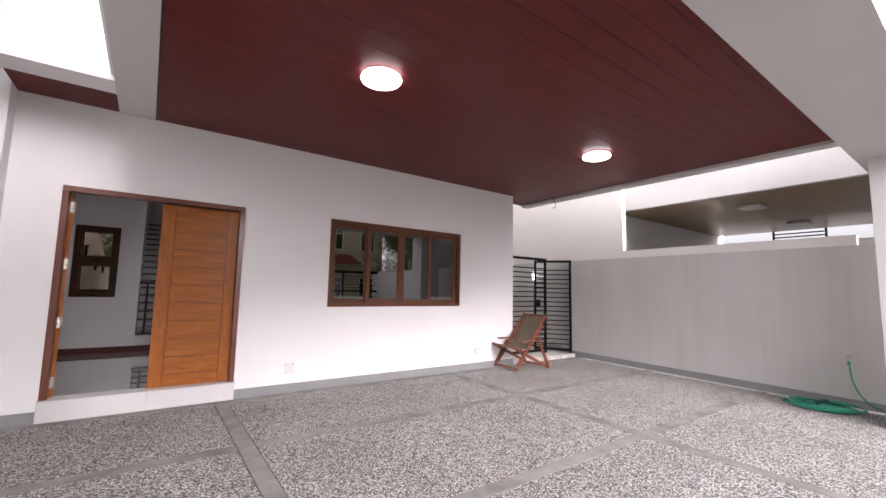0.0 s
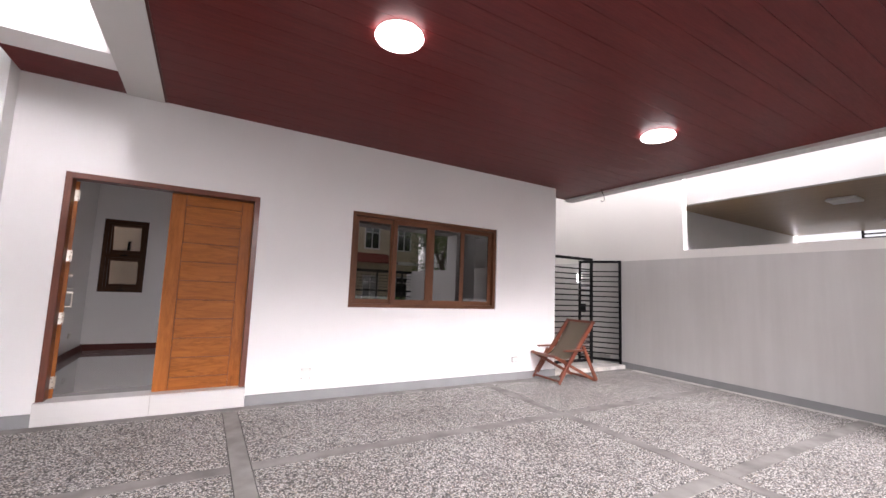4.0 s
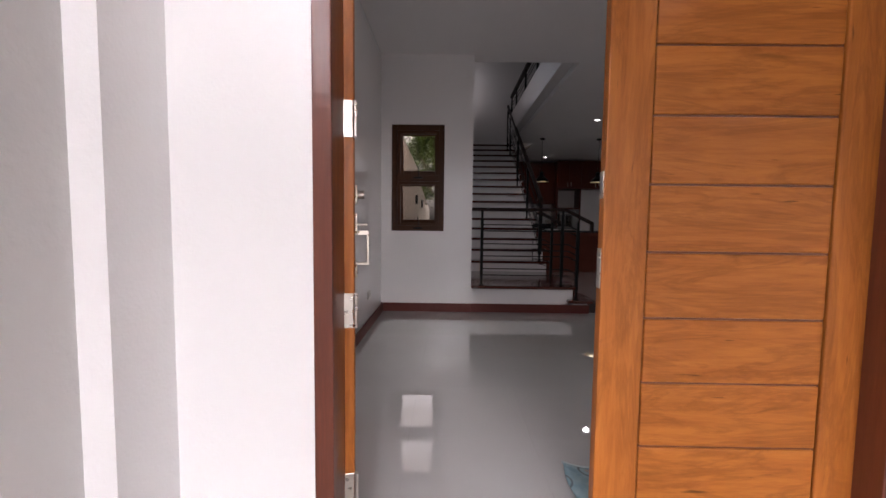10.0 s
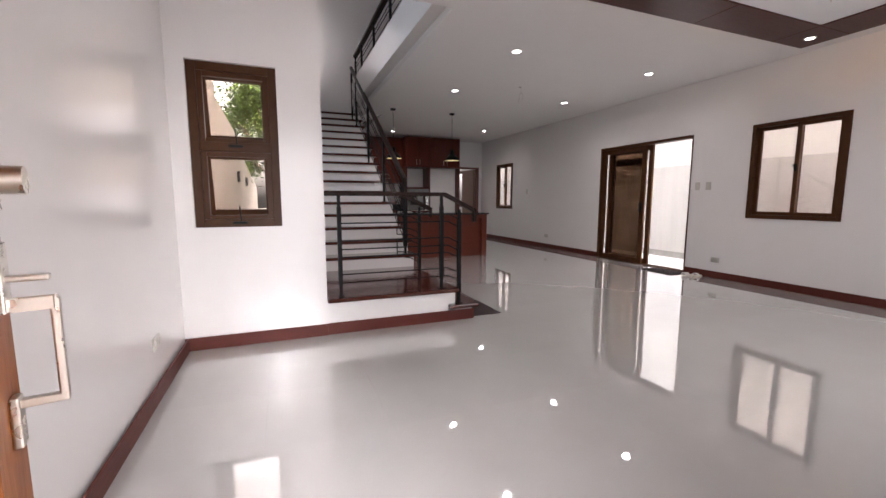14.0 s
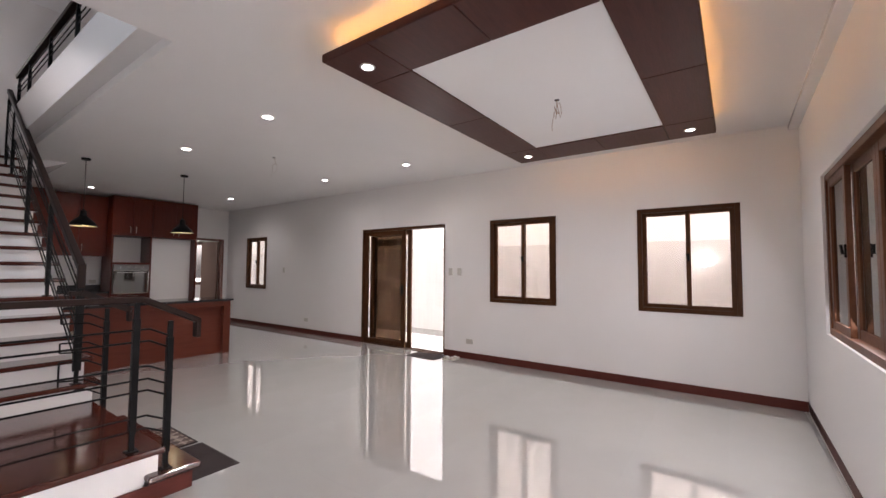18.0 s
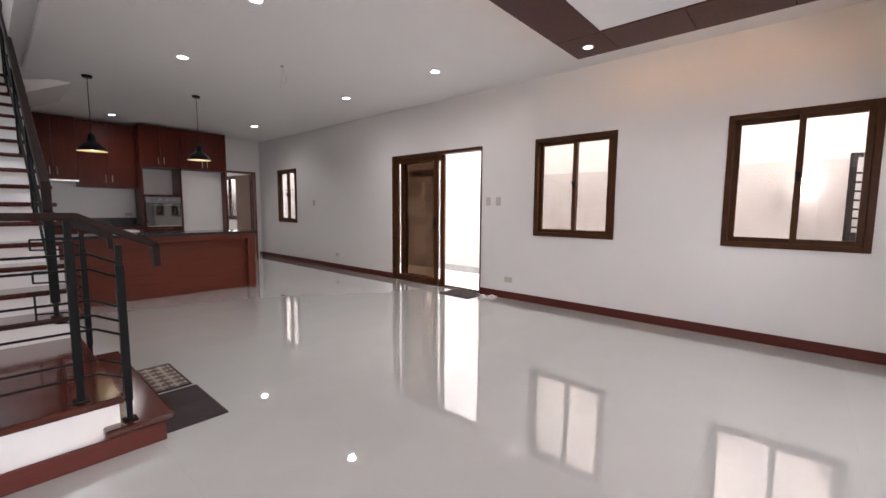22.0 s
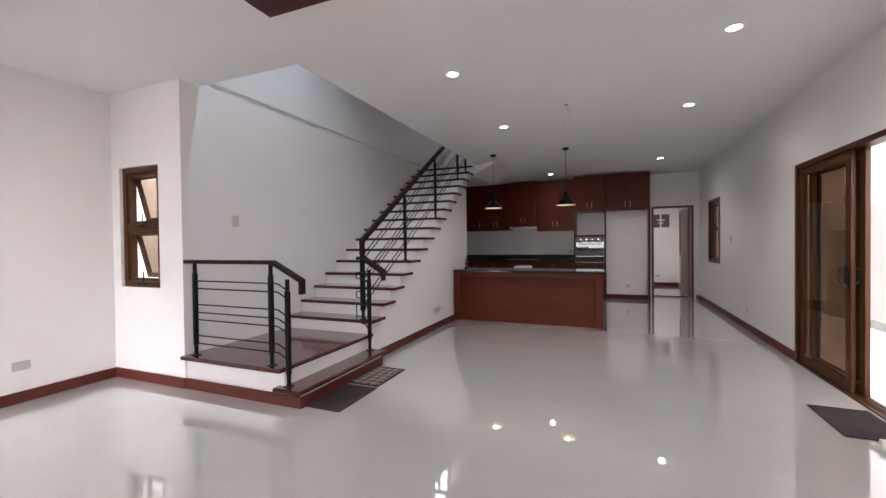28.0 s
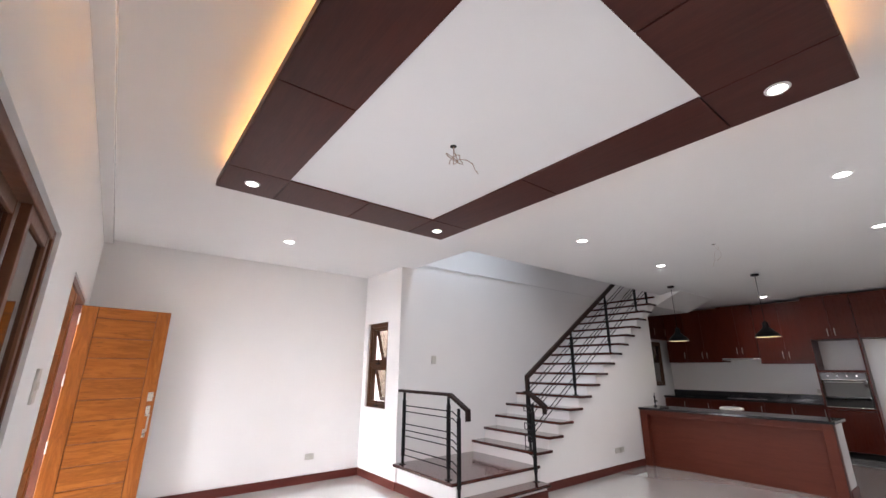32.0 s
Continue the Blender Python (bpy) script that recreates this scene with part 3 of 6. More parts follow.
part("strike_plate", bm_box(bmesh.new(), -0.0025, 0.0, 0.008, 0.034, 0.85, 0.97), STEEL, right_leaf, "satin nickel strike plate")
part("strike_plate", bm_box(bmesh.new(), -0.0025, 0.0, 0.008, 0.034, 1.12, 1.20), STEEL, right_leaf)
for zz in (0.17, 1.89):
    part("hinge", bm_box(bmesh.new(), 0.806, 0.81, 0.004, 0.038, zz - 0.055, zz + 0.055), STEEL, right_leaf)

# tiled door step
sill = thing("door_step", "cream tiled step under the front door", "step", (-0.026, 3.75, GROUND), kind="structure")
part("riser_tile", box(-0.845, 0.0, -0.055, 0.01, 0, 0.192, 0.003), STEP_TILE, sill)
part("riser_tile", box(0.002, 0.842, -0.055, 0.01, 0, 0.192, 0.003), STEP_TILE, sill)
part("sill_tile", box(-0.84, -0.44, 0.012, 0.172, 0.19, 0.2, 0.001), STEP_TILE, sill)
part("sill_tile", box(-0.438, 0.84, 0.012, 0.172, 0.19, 0.2, 0.001), STEP_TILE, sill)
part("nosing", box(-0.847, 0.844, -0.06, 0.01, 0.193, 0.202, 0.002), STEP_TILE, sill)


# ---- windows ----
def sash(parent, u0, u1, z0, z1, y, glass, mat, w=0.062, t=0.034, name="sash", sheet=False):
    f = bmesh.new()
    bm_box(f, u0, u0 + w, y, y + t, z0, z1, 0.004)
    bm_box(f, u1 - w, u1, y, y + t, z0, z1, 0.004)
    bm_box(f, u0 + w - 0.001, u1 - w + 0.001, y + 0.001, y + t - 0.001, z1 - w, z1, 0.004)
    bm_box(f, u0 + w - 0.001, u1 - w + 0.001, y + 0.001, y + t - 0.001, z0, z0 + w, 0.004)
    s = part(name, f, mat, parent)
    p = part("pane", bm_box(bmesh.new(), u0 + w - 0.004, u1 - w + 0.004, y + t / 2 - 0.003, y + t / 2 + 0.003, z0 + w - 0.004, z1 - w + 0.004), glass, s)
    if sheet:
        q = bmesh.new()
        q.faces.new([q.verts.new(c) for c in ((u0 + w - 0.004, y + t / 2, z0 + w - 0.004), (u1 - w + 0.004, y + t / 2, z0 + w - 0.004), (u1 - w + 0.004, y + t / 2, z1 - w + 0.004), (u0 + w - 0.004, y + t / 2, z1 - w + 0.004))])
        p.data = mesh_of("pane", q, glass)
    p.visible_shadow = False
    return s


def window_frame(parent, w, h, d0, d1, mat, fw=0.05):
    """Outer frame, local x 0..w, z 0..h, depth d0..d1."""
    part("frame_side", box(0, fw, d0, d1, 0, h, 0.004), mat, parent)
    part("frame_side", box(w - fw, w, d0, d1, 0, h, 0.004), mat, parent)
    part("frame_head", box(fw, w - fw, d0 + 0.001, d1 - 0.001, h - fw, h, 0.004), mat, parent)
    part("frame_sill", box(fw, w - fw, d0 - 0.004, d1 + 0.002, 0, fw, 0.004), mat, parent)


def latch(parent, u, y, z, mat=BLACK_STEEL, sy=-1):
    b = bmesh.new()
    bm_box(b, u - 0.012, u + 0.012, y - 0.012, y, z - 0.045, z + 0.045, 0.003)
    bar(b, (u, y - 0.02, z - 0.02), (u - 0.02, y - 0.024, z + 0.04), 0.012, 0.012, 0.002)
    part("latch", b, mat, parent, "black window latch")


def slide_window(name, label, m, w, h, glass, mat, d0=-0.015, n=2, grille=False):
    """A sliding window of n sashes; local y points out of the house."""
    ob = thing(name, label, "window", kind="structure")
    ob.matrix_world = m
    window_frame(ob, w, h, d0, d0 + 0.10, mat)
    fw, iw = 0.05, w - 0.10
    if n == 2:
        a = sash(ob, fw, fw + iw * 0.545, fw - 0.004, h - fw + 0.004, d0 + 0.052, glass, mat, 0.048)
        b = sash(ob, fw + iw * 0.497, w - fw, fw - 0.004, h - fw + 0.004, d0 + 0.012, glass, mat, 0.048)
        latch(b, fw + iw * 0.497 + 0.024, d0 + 0.012, h * 0.52)
    else:
        q = iw / 4
        for k in range(4):
            inner = k in (1, 2)
            sash(ob, fw + q * k - (0.02 if k in (1, 3) else 0), fw + q * (k + 1) + (0.02 if k in (0, 2) else 0), fw - 0.004, h - fw + 0.004, d0 + (0.052 if inner else 0.012), glass, mat)
        latch(ob, fw + q * 1.0, d0 + 0.012, h * 0.5)
    return ob


# east wall: local x runs along -y, local y along +x
def east(y1, z, dx=0.0):
    return Matrix.Translation((X_E + dx, y1, z)) @ Matrix.Rotation(radians(-90), 4, "Z")


slide_window("window_2", "brown aluminium sliding window with two clear sashes", east(WIN_2[1], WIN_2[2]), WIN_2[1] - WIN_2[0], HEAD - WIN_2[2], GLASS, ALU_BROWN)
slide_window("window_3", "brown aluminium sliding window facing the side passage", east(WIN_3[1], WIN_3[2]), WIN_3[1] - WIN_3[0], HEAD - WIN_3[2], GLASS, ALU_BROWN)
slide_window("window_4", "brown aluminium sliding window of the kitchen", east(WIN_K[1], WIN_K[2]), WIN_K[1] - WIN_K[0], HEAD - WIN_K[2], GLASS, ALU_BROWN)
slide_window("window_5", "brown aluminium sliding window of the back room", east(18.25, 0.905), 1.35, HEAD - 0.905, GLASS, ALU_BROWN)
# front window: four sashes set flush with the inner face of the wall
slide_window("window_1", "wide brown aluminium sliding window with four tinted sashes", Matrix.Translation((FRONT_WIN[1], Y_IN, FRONT_WIN[2])) @ Matrix.Rotation(radians(180), 4, "Z"), FRONT_WIN[1] - FRONT_WIN[0], HEAD - FRONT_WIN[2], GLASS_TINT, ALU_OUT, 0.02, 4)
# small upper stair window and kitchen side window
wst = Matrix.Rotation(radians(90), 4, "Z")
slide_window("window_6", "brown framed upper stair window", Matrix.Translation((X_ST + 0.012, 13.05, 4.05)) @ wst, 0.8, 1.15, GLASS, ALU_BROWN)
slide_window("window_7", "brown framed kitchen side window", Matrix.Translation((X_ST, 14.05, 1.12)) @ wst, 0.98, HEAD - 1.12, GLASS_TINT, ALU_BROWN)

# awning window beside the stairs: two sashes hung from the top, pushed out
aw = thing("window_8", "small brown awning window with two open sashes", "window", (WIN_S[0], Y_STUB, WIN_S[2]), kind="structure")
ww, wh = WIN_S[1] - WIN_S[0], HEAD - WIN_S[2]
window_frame(aw, ww, wh, 0.03, 0.13, ALU_BROWN, 0.06)
part("transom", box(0.06, ww - 0.06, 0.032, 0.128, wh / 2 - 0.035, wh / 2 + 0.035, 0.003), ALU_BROWN, aw)
for z0, z1 in ((0.06, wh / 2 - 0.035), (wh / 2 + 0.035, wh - 0.06)):
    s = sash(aw, 0.064, ww - 0.064, -(z1 - z0) + 0.004, -0.004, 0.0, GLASS_DARK, ALU_BROWN, 0.05, 0.03, "awning_sash")
    s.matrix_basis = pose(0, 0.098, z1, 14, 0, 0)
    for nm, b in (("stop_side", (0.06, 0.098, 0.046, 0.09, z0, z1)), ("stop_side", (ww - 0.098, ww - 0.06, 0.046, 0.09, z0, z1)), ("stop_head", (0.098, ww - 0.098, 0.047, 0.089, z1 - 0.036, z1)), ("stop_sill", (0.098, ww - 0.098, 0.047, 0.089, z0, z0 + 0.03))):
        part(nm, box(*b, 0.003), ALU_BROWN, aw)
    hb = bmesh.new()
    bm_box(hb, ww / 2 - 0.05, ww / 2 + 0.05, 0.012, 0.03, z0 - 0.038, z0 - 0.018, 0.003)
    bar(hb, (ww / 2 + 0.01, 0.028, z0 - 0.02), (ww / 2, 0.03, z0 + 0.10), 0.010, 0.008, 0.001)
    part("handle", hb, BLACK_STEEL, aw, "black window handle")
    part("stay", tube([(0.075, 0.05, z0 + 0.02), (0.075, 0.16, z0 + 0.03)], 0.004), STEEL, aw)

# ---- sliding door to the passage ----
sd = thing("door_2", "brown aluminium sliding glass door, half open", "sliding door", kind="structure")
sw, sh = SLIDER[1] - SLIDER[0], HEAD
sd.matrix_world = east(SLIDER[1], 0.0)
part("frame_side", box(0, 0.05, -0.012, 0.118, 0, sh, 0.004), ALU_BROWN, sd)
part("frame_side", box(sw - 0.05, sw, 0.03, 0.118, 0, sh, 0.004), ALU_BROWN, sd)
part("frame_head", box(0.05, sw - 0.05, -0.011, 0.117, sh - 0.05, sh, 0.004), ALU_BROWN, sd)
tr = part("track", box(0.05, sw - 0.05, -0.02, 0.12, 0, 0.012, 0.002), ALU_BROWN, sd, "dark aluminium floor track")
for yy in (0.02, 0.05, 0.085):
    part("track_rail", box(0.05, sw - 0.05, yy - 0.003, yy + 0.003, 0.012, 0.02), ALU_BROWN, tr)
PW = 1.02
sash(sd, 0.15, 0.15 + PW, 0.02, sh - 0.05, 0.062, GLASS_BRONZE, ALU_BROWN, 0.085, 0.036, "fixed_sash", True)
slid = sash(sd, 0.05, 0.05 + PW, 0.02, sh - 0.05, 0.012, GLASS_BRONZE, ALU_BROWN, 0.085, 0.036, "sliding_sash", True)
scr = bmesh.new()
scr.faces.new([scr.verts.new(c) for c in ((0.235, 0.105, 0.1), (0.985, 0.105, 0.1), (0.985, 0.105, sh - 0.13), (0.235, 0.105, sh - 0.13))])
DARK_ALU = metal("dark_brown_screen_frame", (0.018, 0.010, 0.007), 0.45, 0.0, 0.2, 0.2)
for b in ((0.16, 0.285, 0.05, sh - 0.055), (0.93, 1.00, 0.05, sh - 0.055), (0.286, 0.929, 0.05, 0.12), (0.286, 0.929, sh - 0.15, sh - 0.055)):
    part("screen_frame", box(b[0], b[1], 0.1015, 0.112, b[2], b[3], 0.002), DARK_ALU, sd, "dark insect screen frame")
part("insect_screen", scr, SCREEN, sd, "dark fine insect screen").visible_shadow = False
for sy in (-1, 1):
    f = 0.012 if sy < 0 else 0.048
    h = part("pull", box(0.05 + PW - 0.075, 0.05 + PW - 0.035, f, f + sy * 0.014, 0.92, 1.12, 0.006), BLACK_STEEL, slid, "black sliding door handle")
    part("pull_grip", tube([(0.05 + PW - 0.055, f + sy * 0.01, 0.94), (0.05 + PW - 0.075, f + sy * 0.05, 0.97), (0.05 + PW - 0.075, f + sy * 0.05, 1.07), (0.05 + PW - 0.055, f + sy * 0.01, 1.10)], 0.009), BLACK_STEEL, h, smooth=True)

# ---- kitchen door ----
kd = thing("door_3", "red-brown wooden door frame with an open brown door", "door", (KDOOR[0], Y_BACK, 0), kind="structure")
kw = KDOOR[1] - KDOOR[0]
part("jamb", box(0, 0.045, -0.012, 0.162, 0, HEAD, 0.003), DOOR_FRAME, kd)
part("jamb", box(kw - 0.045, kw, -0.012, 0.162, 0, HEAD, 0.003), DOOR_FRAME, kd)
part("head", box(0.045, kw - 0.045, -0.011, 0.161, HEAD - 0.045, HEAD, 0.003), DOOR_FRAME, kd)
kl = part("leaf", box(0, 0.79, 0, 0.04, 0.01, HEAD - 0.05, 0.003), painted("brown_door_paint", (0.17, 0.10, 0.07), 0.45, 0.06, 0.1), kd, "plain brown door leaf, open")
kl.matrix_basis = pose(kw - 0.05, 0.16, 0, 0, 0, 93)
part("lever", tube([(0.70, -0.01, 1.0), (0.70, -0.05, 1.0), (0.58, -0.055, 1.0)], 0.009), STEEL, kl, "satin lever handle", True)
for zz in (0.25, 1.05, 1.85):
    part("hinge", box(0.0, 0.03, -0.003, 0.0, zz - 0.05, zz + 0.05), STEEL, kl)

# ---- stairs ----
R, G = 0.16, 0.25
Y1 = 8.63                       # nose of the first tread above the landing
W1 = 0.97                       # outer face of the stair wall
TT = 0.038
N_UP = 16                       # the last riser leads to the half landing
body = bmesh.new()
bm_box(body, 0.90, 1.146, 7.345, 8.62, 0, R - TT)
side = [(7.345, 0.0), (7.345, 2 * R - TT), (Y1 + 0.03, 2 * R - TT)]
for k in range(1, N_UP):
    y = Y1 + G * (k - 1) + 0.03
    side += [(y, 2 * R + R * k - TT), (y + G, 2 * R + R * k - TT)]
ye = Y1 + G * (N_UP - 1) + 0.03
side += [(ye, 2 * R + R * N_UP - 0.22), (12.10, 2 * R + R * N_UP - 0.22 - (ye - 12.10) * R / G), (12.10, 0.0)]
for k, x in enumerate((X_ST + 0.001, W1)):
    vs = [body.verts.new((x, y, z)) for y, z in side]
    body.faces.new(vs if k else vs[::-1])
    if k:
        for a in range(len(vs)):
            c = (a + 1) % len(vs)
            body.faces.new((first[a], first[c], vs[c], vs[a]))
    first = vs
bmesh.ops.recalc_face_normals(body, faces=body.faces)
lz = 2 * R + R * N_UP
lp = [(X_ST + 0.014, lz - 0.20), (1.0, lz - 0.20), (1.5, CEIL - 0.001), (1.5, CEIL + 0.05), (0.96, lz - TT), (X_ST + 0.014, lz - TT)]
va = [body.verts.new((x, ye - 0.001, z)) for x, z in lp]
vb = [body.verts.new((x, 13.895, z)) for x, z in lp]
body.faces.new(va), body.faces.new(vb[::-1])
for a in range(len(lp)):
    c = (a + 1) % len(lp)
    body.faces.new((va[a], va[c], vb[c], vb[a]))
bmesh.ops.recalc_face_normals(body, faces=body.faces)
solid("half_landing_board", box(X_ST + 0.014, 1.0, ye - 0.03, 13.89, lz - TT, lz, 0.012), TREAD, "dark polished wooden half landing", "stair tread", group="stair treads")
solid("staircase", body, WALL_IN, "white plastered staircase body with closed side", "stairs", "structure")
for nm, b in (("stair_tread", (0.90, 1.19, 7.27, 8.66, R - TT, R)), ("landing_board", (X_ST, 0.985, 7.27, 8.72, 2 * R - TT, 2 * R))):
    solid(nm, box(*b, 0.012), TREAD, "dark polished wooden step at the foot of the stairs", "stair tread", group="stair treads")
for k in range(1, N_UP):
    y = Y1 + G * (k - 1)
    solid("stair_tread", box(X_ST, 1.025, y, y + G + 0.06, 2 * R + R * k - TT, 2 * R + R * k, 0.012), TREAD, "dark polished wooden stair tread with rounded nose", "stair tread", group="stair treads")
skirting((1.16, 7.345), (X_ST, 7.345)).location.y = 7.345
for ob in [o for o in bpy.data.objects if o.name.startswith("baseboard")][-1:]:
    ob.matrix_world = pose(X_ST - 0.002, 7.318, 0)
skirting((1.16, 7.331), (1.16, 8.62), h=0.092).matrix_world = pose(1.16, 7.331, 0, 0, 0, 90)
skirting((W1, 8.62), (W1, 11.36)).matrix_world = pose(W1 + 0.014, 8.62, 0, 0, 0, 90)


def steel_post(parent, x, y, z0, z1, w=0.034):
    """A post of two slim legs in a wider sleeve."""
    p = bmesh.new()
    bm_box(p, x - w / 2, x + w / 2, y - 0.018, y + 0.018, z0 + 0.10, z1 - 0.10, 0.002)
    bm_box(p, x - 0.013, x + 0.013, y - 0.013, y + 0.013, z0, z1, 0.002)
    bm_box(p, x - 0.03, x + 0.03, y - 0.03, y + 0.03, z0, z0 + 0.006)
    return part("post", p, BLACK_STEEL, parent)


HZ = [1.021, 0.95, 0.80, 0.726, 0.658, 0.509, 0.435]
ra = thing("landing_railing", "black steel landing railing with horizontal bars and dark handrail", "railing", (0.4, 7.35, 2 * R))
ax, ay, az = 0.4, 7.35, 2 * R
steel_post(ra, -0.10 - ax, 0, 0, 0.87)
steel_post(ra, 0.83 - ax, 0, 0, 0.87)
steel_post(ra, 1.01 - ax, 0, -R, 0.74)
hr = bmesh.new()
bar(hr, (X_ST - ax, 0, 0.88), (0.87 - ax, 0, 0.88), 0.06, 0.035, 0.006)
bar(hr, (0.855 - ax, 0, 0.883), (1.175 - ax, 0, 0.725), 0.06, 0.035, 0.006)
bar(hr, (1.165 - ax, 0, 0.745), (1.165 - ax, 0, 0.62), 0.06, 0.03, 0.006, (1, 0, 0))
RAIL_WOOD = timber("black_stained_rail_wood", (0.012, 0.007, 0.0055), (0.026, 0.011, 0.008), "x", 0.42, 0.0, shine=0.14)
part("handrail", hr, RAIL_WOOD, ra, "dark stained wooden handrail")
for z in HZ:
    b = bmesh.new()
    rod(b, (-0.10 - ax, 0, z - az), (0.83 - ax, 0, z - az), 0.006, 8)
    rod(b, (0.83 - ax, 0, z - az), (0.90 - ax, 0, z - az), 0.006, 8)
    rod(b, (0.90 - ax, 0, z - az), (1.01 - ax, 0, z - az - 0.055), 0.006, 8)
    part("bar", b, BLACK_STEEL, ra)

XR, YR = 0.87, 8.68
rb = thing("stair_railing", "black steel stair railing with sloping bars and a dark wooden handrail", "railing", (XR, YR, 2 * R))
S = R / G
top0 = 1.385 - 2 * R
L = 3.72
hr = bmesh.new()
bar(hr, (0, 0.0, top0), (0, L, top0 + S * L), 0.05, 0.06, 0.008)
bar(hr, (0, 0.0, top0 + 0.03), (0, 0.0, top0 - 0.16), 0.05, 0.05, 0.006, (0, 1, 0))
part("handrail", hr, RAIL_WOOD, rb, "dark stained wooden handrail")
hr = bmesh.new()
bar(hr, (-0.07, 0, 0.865), (0.03, 0, 0.865), 0.06, 0.035, 0.006)
bar(hr, (0.01, 0, 0.87), (0.32, -0.06, 0.71), 0.06, 0.035, 0.006)
bar(hr, (0.31, -0.06, 0.735), (0.31, -0.06, 0.62), 0.06, 0.03, 0.006, (1, 0, 0))
part("lower_handrail", hr, RAIL_WOOD, rb, "short dark wooden handrail over the lowest step")
steel_post(rb, 0, 0, R, top0, 0.05)
steel_post(rb, 0.15, -0.10, -R, 0.74)
for yp in (9.75, 10.83, 11.90, 12.36):
    y, k = yp - YR, int((yp - Y1) / G) + 1
    steel_post(rb, 0, y, R * k, top0 + S * y, 0.036)
for i, off in enumerate((0.14, 0.20, 0.37, 0.43, 0.49, 0.66, 0.73)):
    b = bmesh.new()
    rod(b, (0, 0.0, top0 - off - 0.03), (0, L, top0 - off - 0.03 + S * L), 0.006, 8)
    part("bar", b, BLACK_STEEL, rb)
for z in HZ:
    b = bmesh.new()
    rod(b, (-0.10, 0.02, z - az), (0.05, -0.04, z - az), 0.006, 8)
    rod(b, (0.05, -0.04, z - az), (0.15, -0.10, z - az - 0.055), 0.006, 8)
    part("bar", b, BLACK_STEEL, rb)

for z0, z1 in ((0.435, 0.658), (0.726, 0.80), (0.95, 1.021)):
    part("bar_end", rod(bmesh.new(), (-0.10, 0.02, z0 - az), (-0.10, 0.02, z1 - az), 0.006, 8), BLACK_STEEL, rb)

ru = thing("upper_railing", "black steel railing on the upper floor round the stair void", "railing", (0.945, 7.6, 3.46))
for y in (0.9, 1.95, 3.0, 4.05, 4.7):
    steel_post(ru, 0, y, 0, 0.5)
hr = bmesh.new()
bar(hr, (0, -0.1, 0.51), (0, 4.75, 0.51), 0.07, 0.05, 0.006)
part("handrail", hr, RAIL_WOOD, ru, "dark stained wooden handrail")
for z in (0.08, 0.15, 0.27, 0.34, 0.42):
    part("bar", rod(bmesh.new(), (0, 0, z), (0, 4.7, z), 0.006, 8), BLACK_STEEL, ru)

# ---- dropped soffit with cove light ----
SO, SI, SZ = (1.572, 4.655, 4.585, 6.65), (1.99, 4.155, 4.985, 6.235), 2.748
so = thing("ceiling_soffit", "dark mahogany dropped ceiling frame with a white centre panel", "ceiling panel", ((SO[0] + SO[1]) / 2, (SO[2] + SO[3]) / 2, SZ), kind="structure")
ox, oy = (SO[0] + SO[1]) / 2, (SO[2] + SO[3]) / 2
GP = 0.004
xs = [SO[0], SI[0], (SI[0] + SI[1]) / 2 - 0.05, SI[1], SO[1]]
ys = [SO[2], SI[2], (SI[2] + SI[3]) / 2, SI[3], SO[3]]
cells = []
for i in range(4):
    for j in (0, 3):
        cells.append((xs[i], xs[i + 1], ys[j], ys[j + 1]))
for i in (0, 3):
    for j in (1, 2):
        cells.append((xs[i], xs[i + 1], ys[j], ys[j + 1]))
for a, b, c, d in cells:
    part("soffit_board", box(a + GP - ox, b - GP - ox, c + GP - oy, d - GP - oy, 0.0, 0.03, 0.002), PANEL_SOFFIT, so)
part("edge_board", box(SO[0] - ox - 0.0, SO[0] - ox + 0.02, SO[2] - oy, SO[3] - oy, 0.004, 0.055, 0.001), PANEL_SOFFIT, so)
part("edge_board", box(SO[1] - ox - 0.02, SO[1] - ox, SO[2] - oy, SO[3] - oy, 0.004, 0.055, 0.001), PANEL_SOFFIT, so)
part("edge_board", box(SO[0] - ox + 0.02, SO[1] - ox - 0.02, SO[2] - oy, SO[2] - oy + 0.02, 0.004, 0.055, 0.001), PANEL_SOFFIT, so)
part("edge_board", box(SO[0] - ox + 0.02, SO[1] - ox - 0.02, SO[3] - oy - 0.02, SO[3] - oy, 0.004, 0.055, 0.001), PANEL_SOFFIT, so)
part("centre_panel", box(SI[0] - ox - 0.01, SI[1] - ox + 0.01, SI[2] - oy - 0.01, SI[3] - oy + 0.01, 0.012, 0.028), CEILING, so, "white painted centre panel")
part("backing", box(SO[0] - ox + 0.021, SO[1] - ox - 0.021, SO[2] - oy + 0.021, SO[3] - oy - 0.021, 0.0305, 0.0318), BLACK_STEEL, so)
part("carcass", box(SO[0] - ox + 0.2, SO[1] - ox - 0.2, SO[2] - oy + 0.2, SO[3] - oy - 0.2, 0.032, CEIL - SZ), CEILING, so)
for b in ((SO[0] + 0.054, SO[0] + 0.066, SO[2] + 0.05, SO[3] - 0.05), (SO[1] - 0.066, SO[1] - 0.054, SO[2] + 0.05, SO[3] - 0.05), (SO[0] + 0.12, SO[1] - 0.12, SO[2] + 0.054, SO[2] + 0.066), (SO[0] + 0.12, SO[1] - 0.12, SO[3] - 0.066, SO[3] - 0.054)):
    part("led_strip", box(b[0] - ox, b[1] - ox, b[2] - oy, b[3] - oy, 0.088, 0.098), WARM_LED, so, "lit warm white strip light")


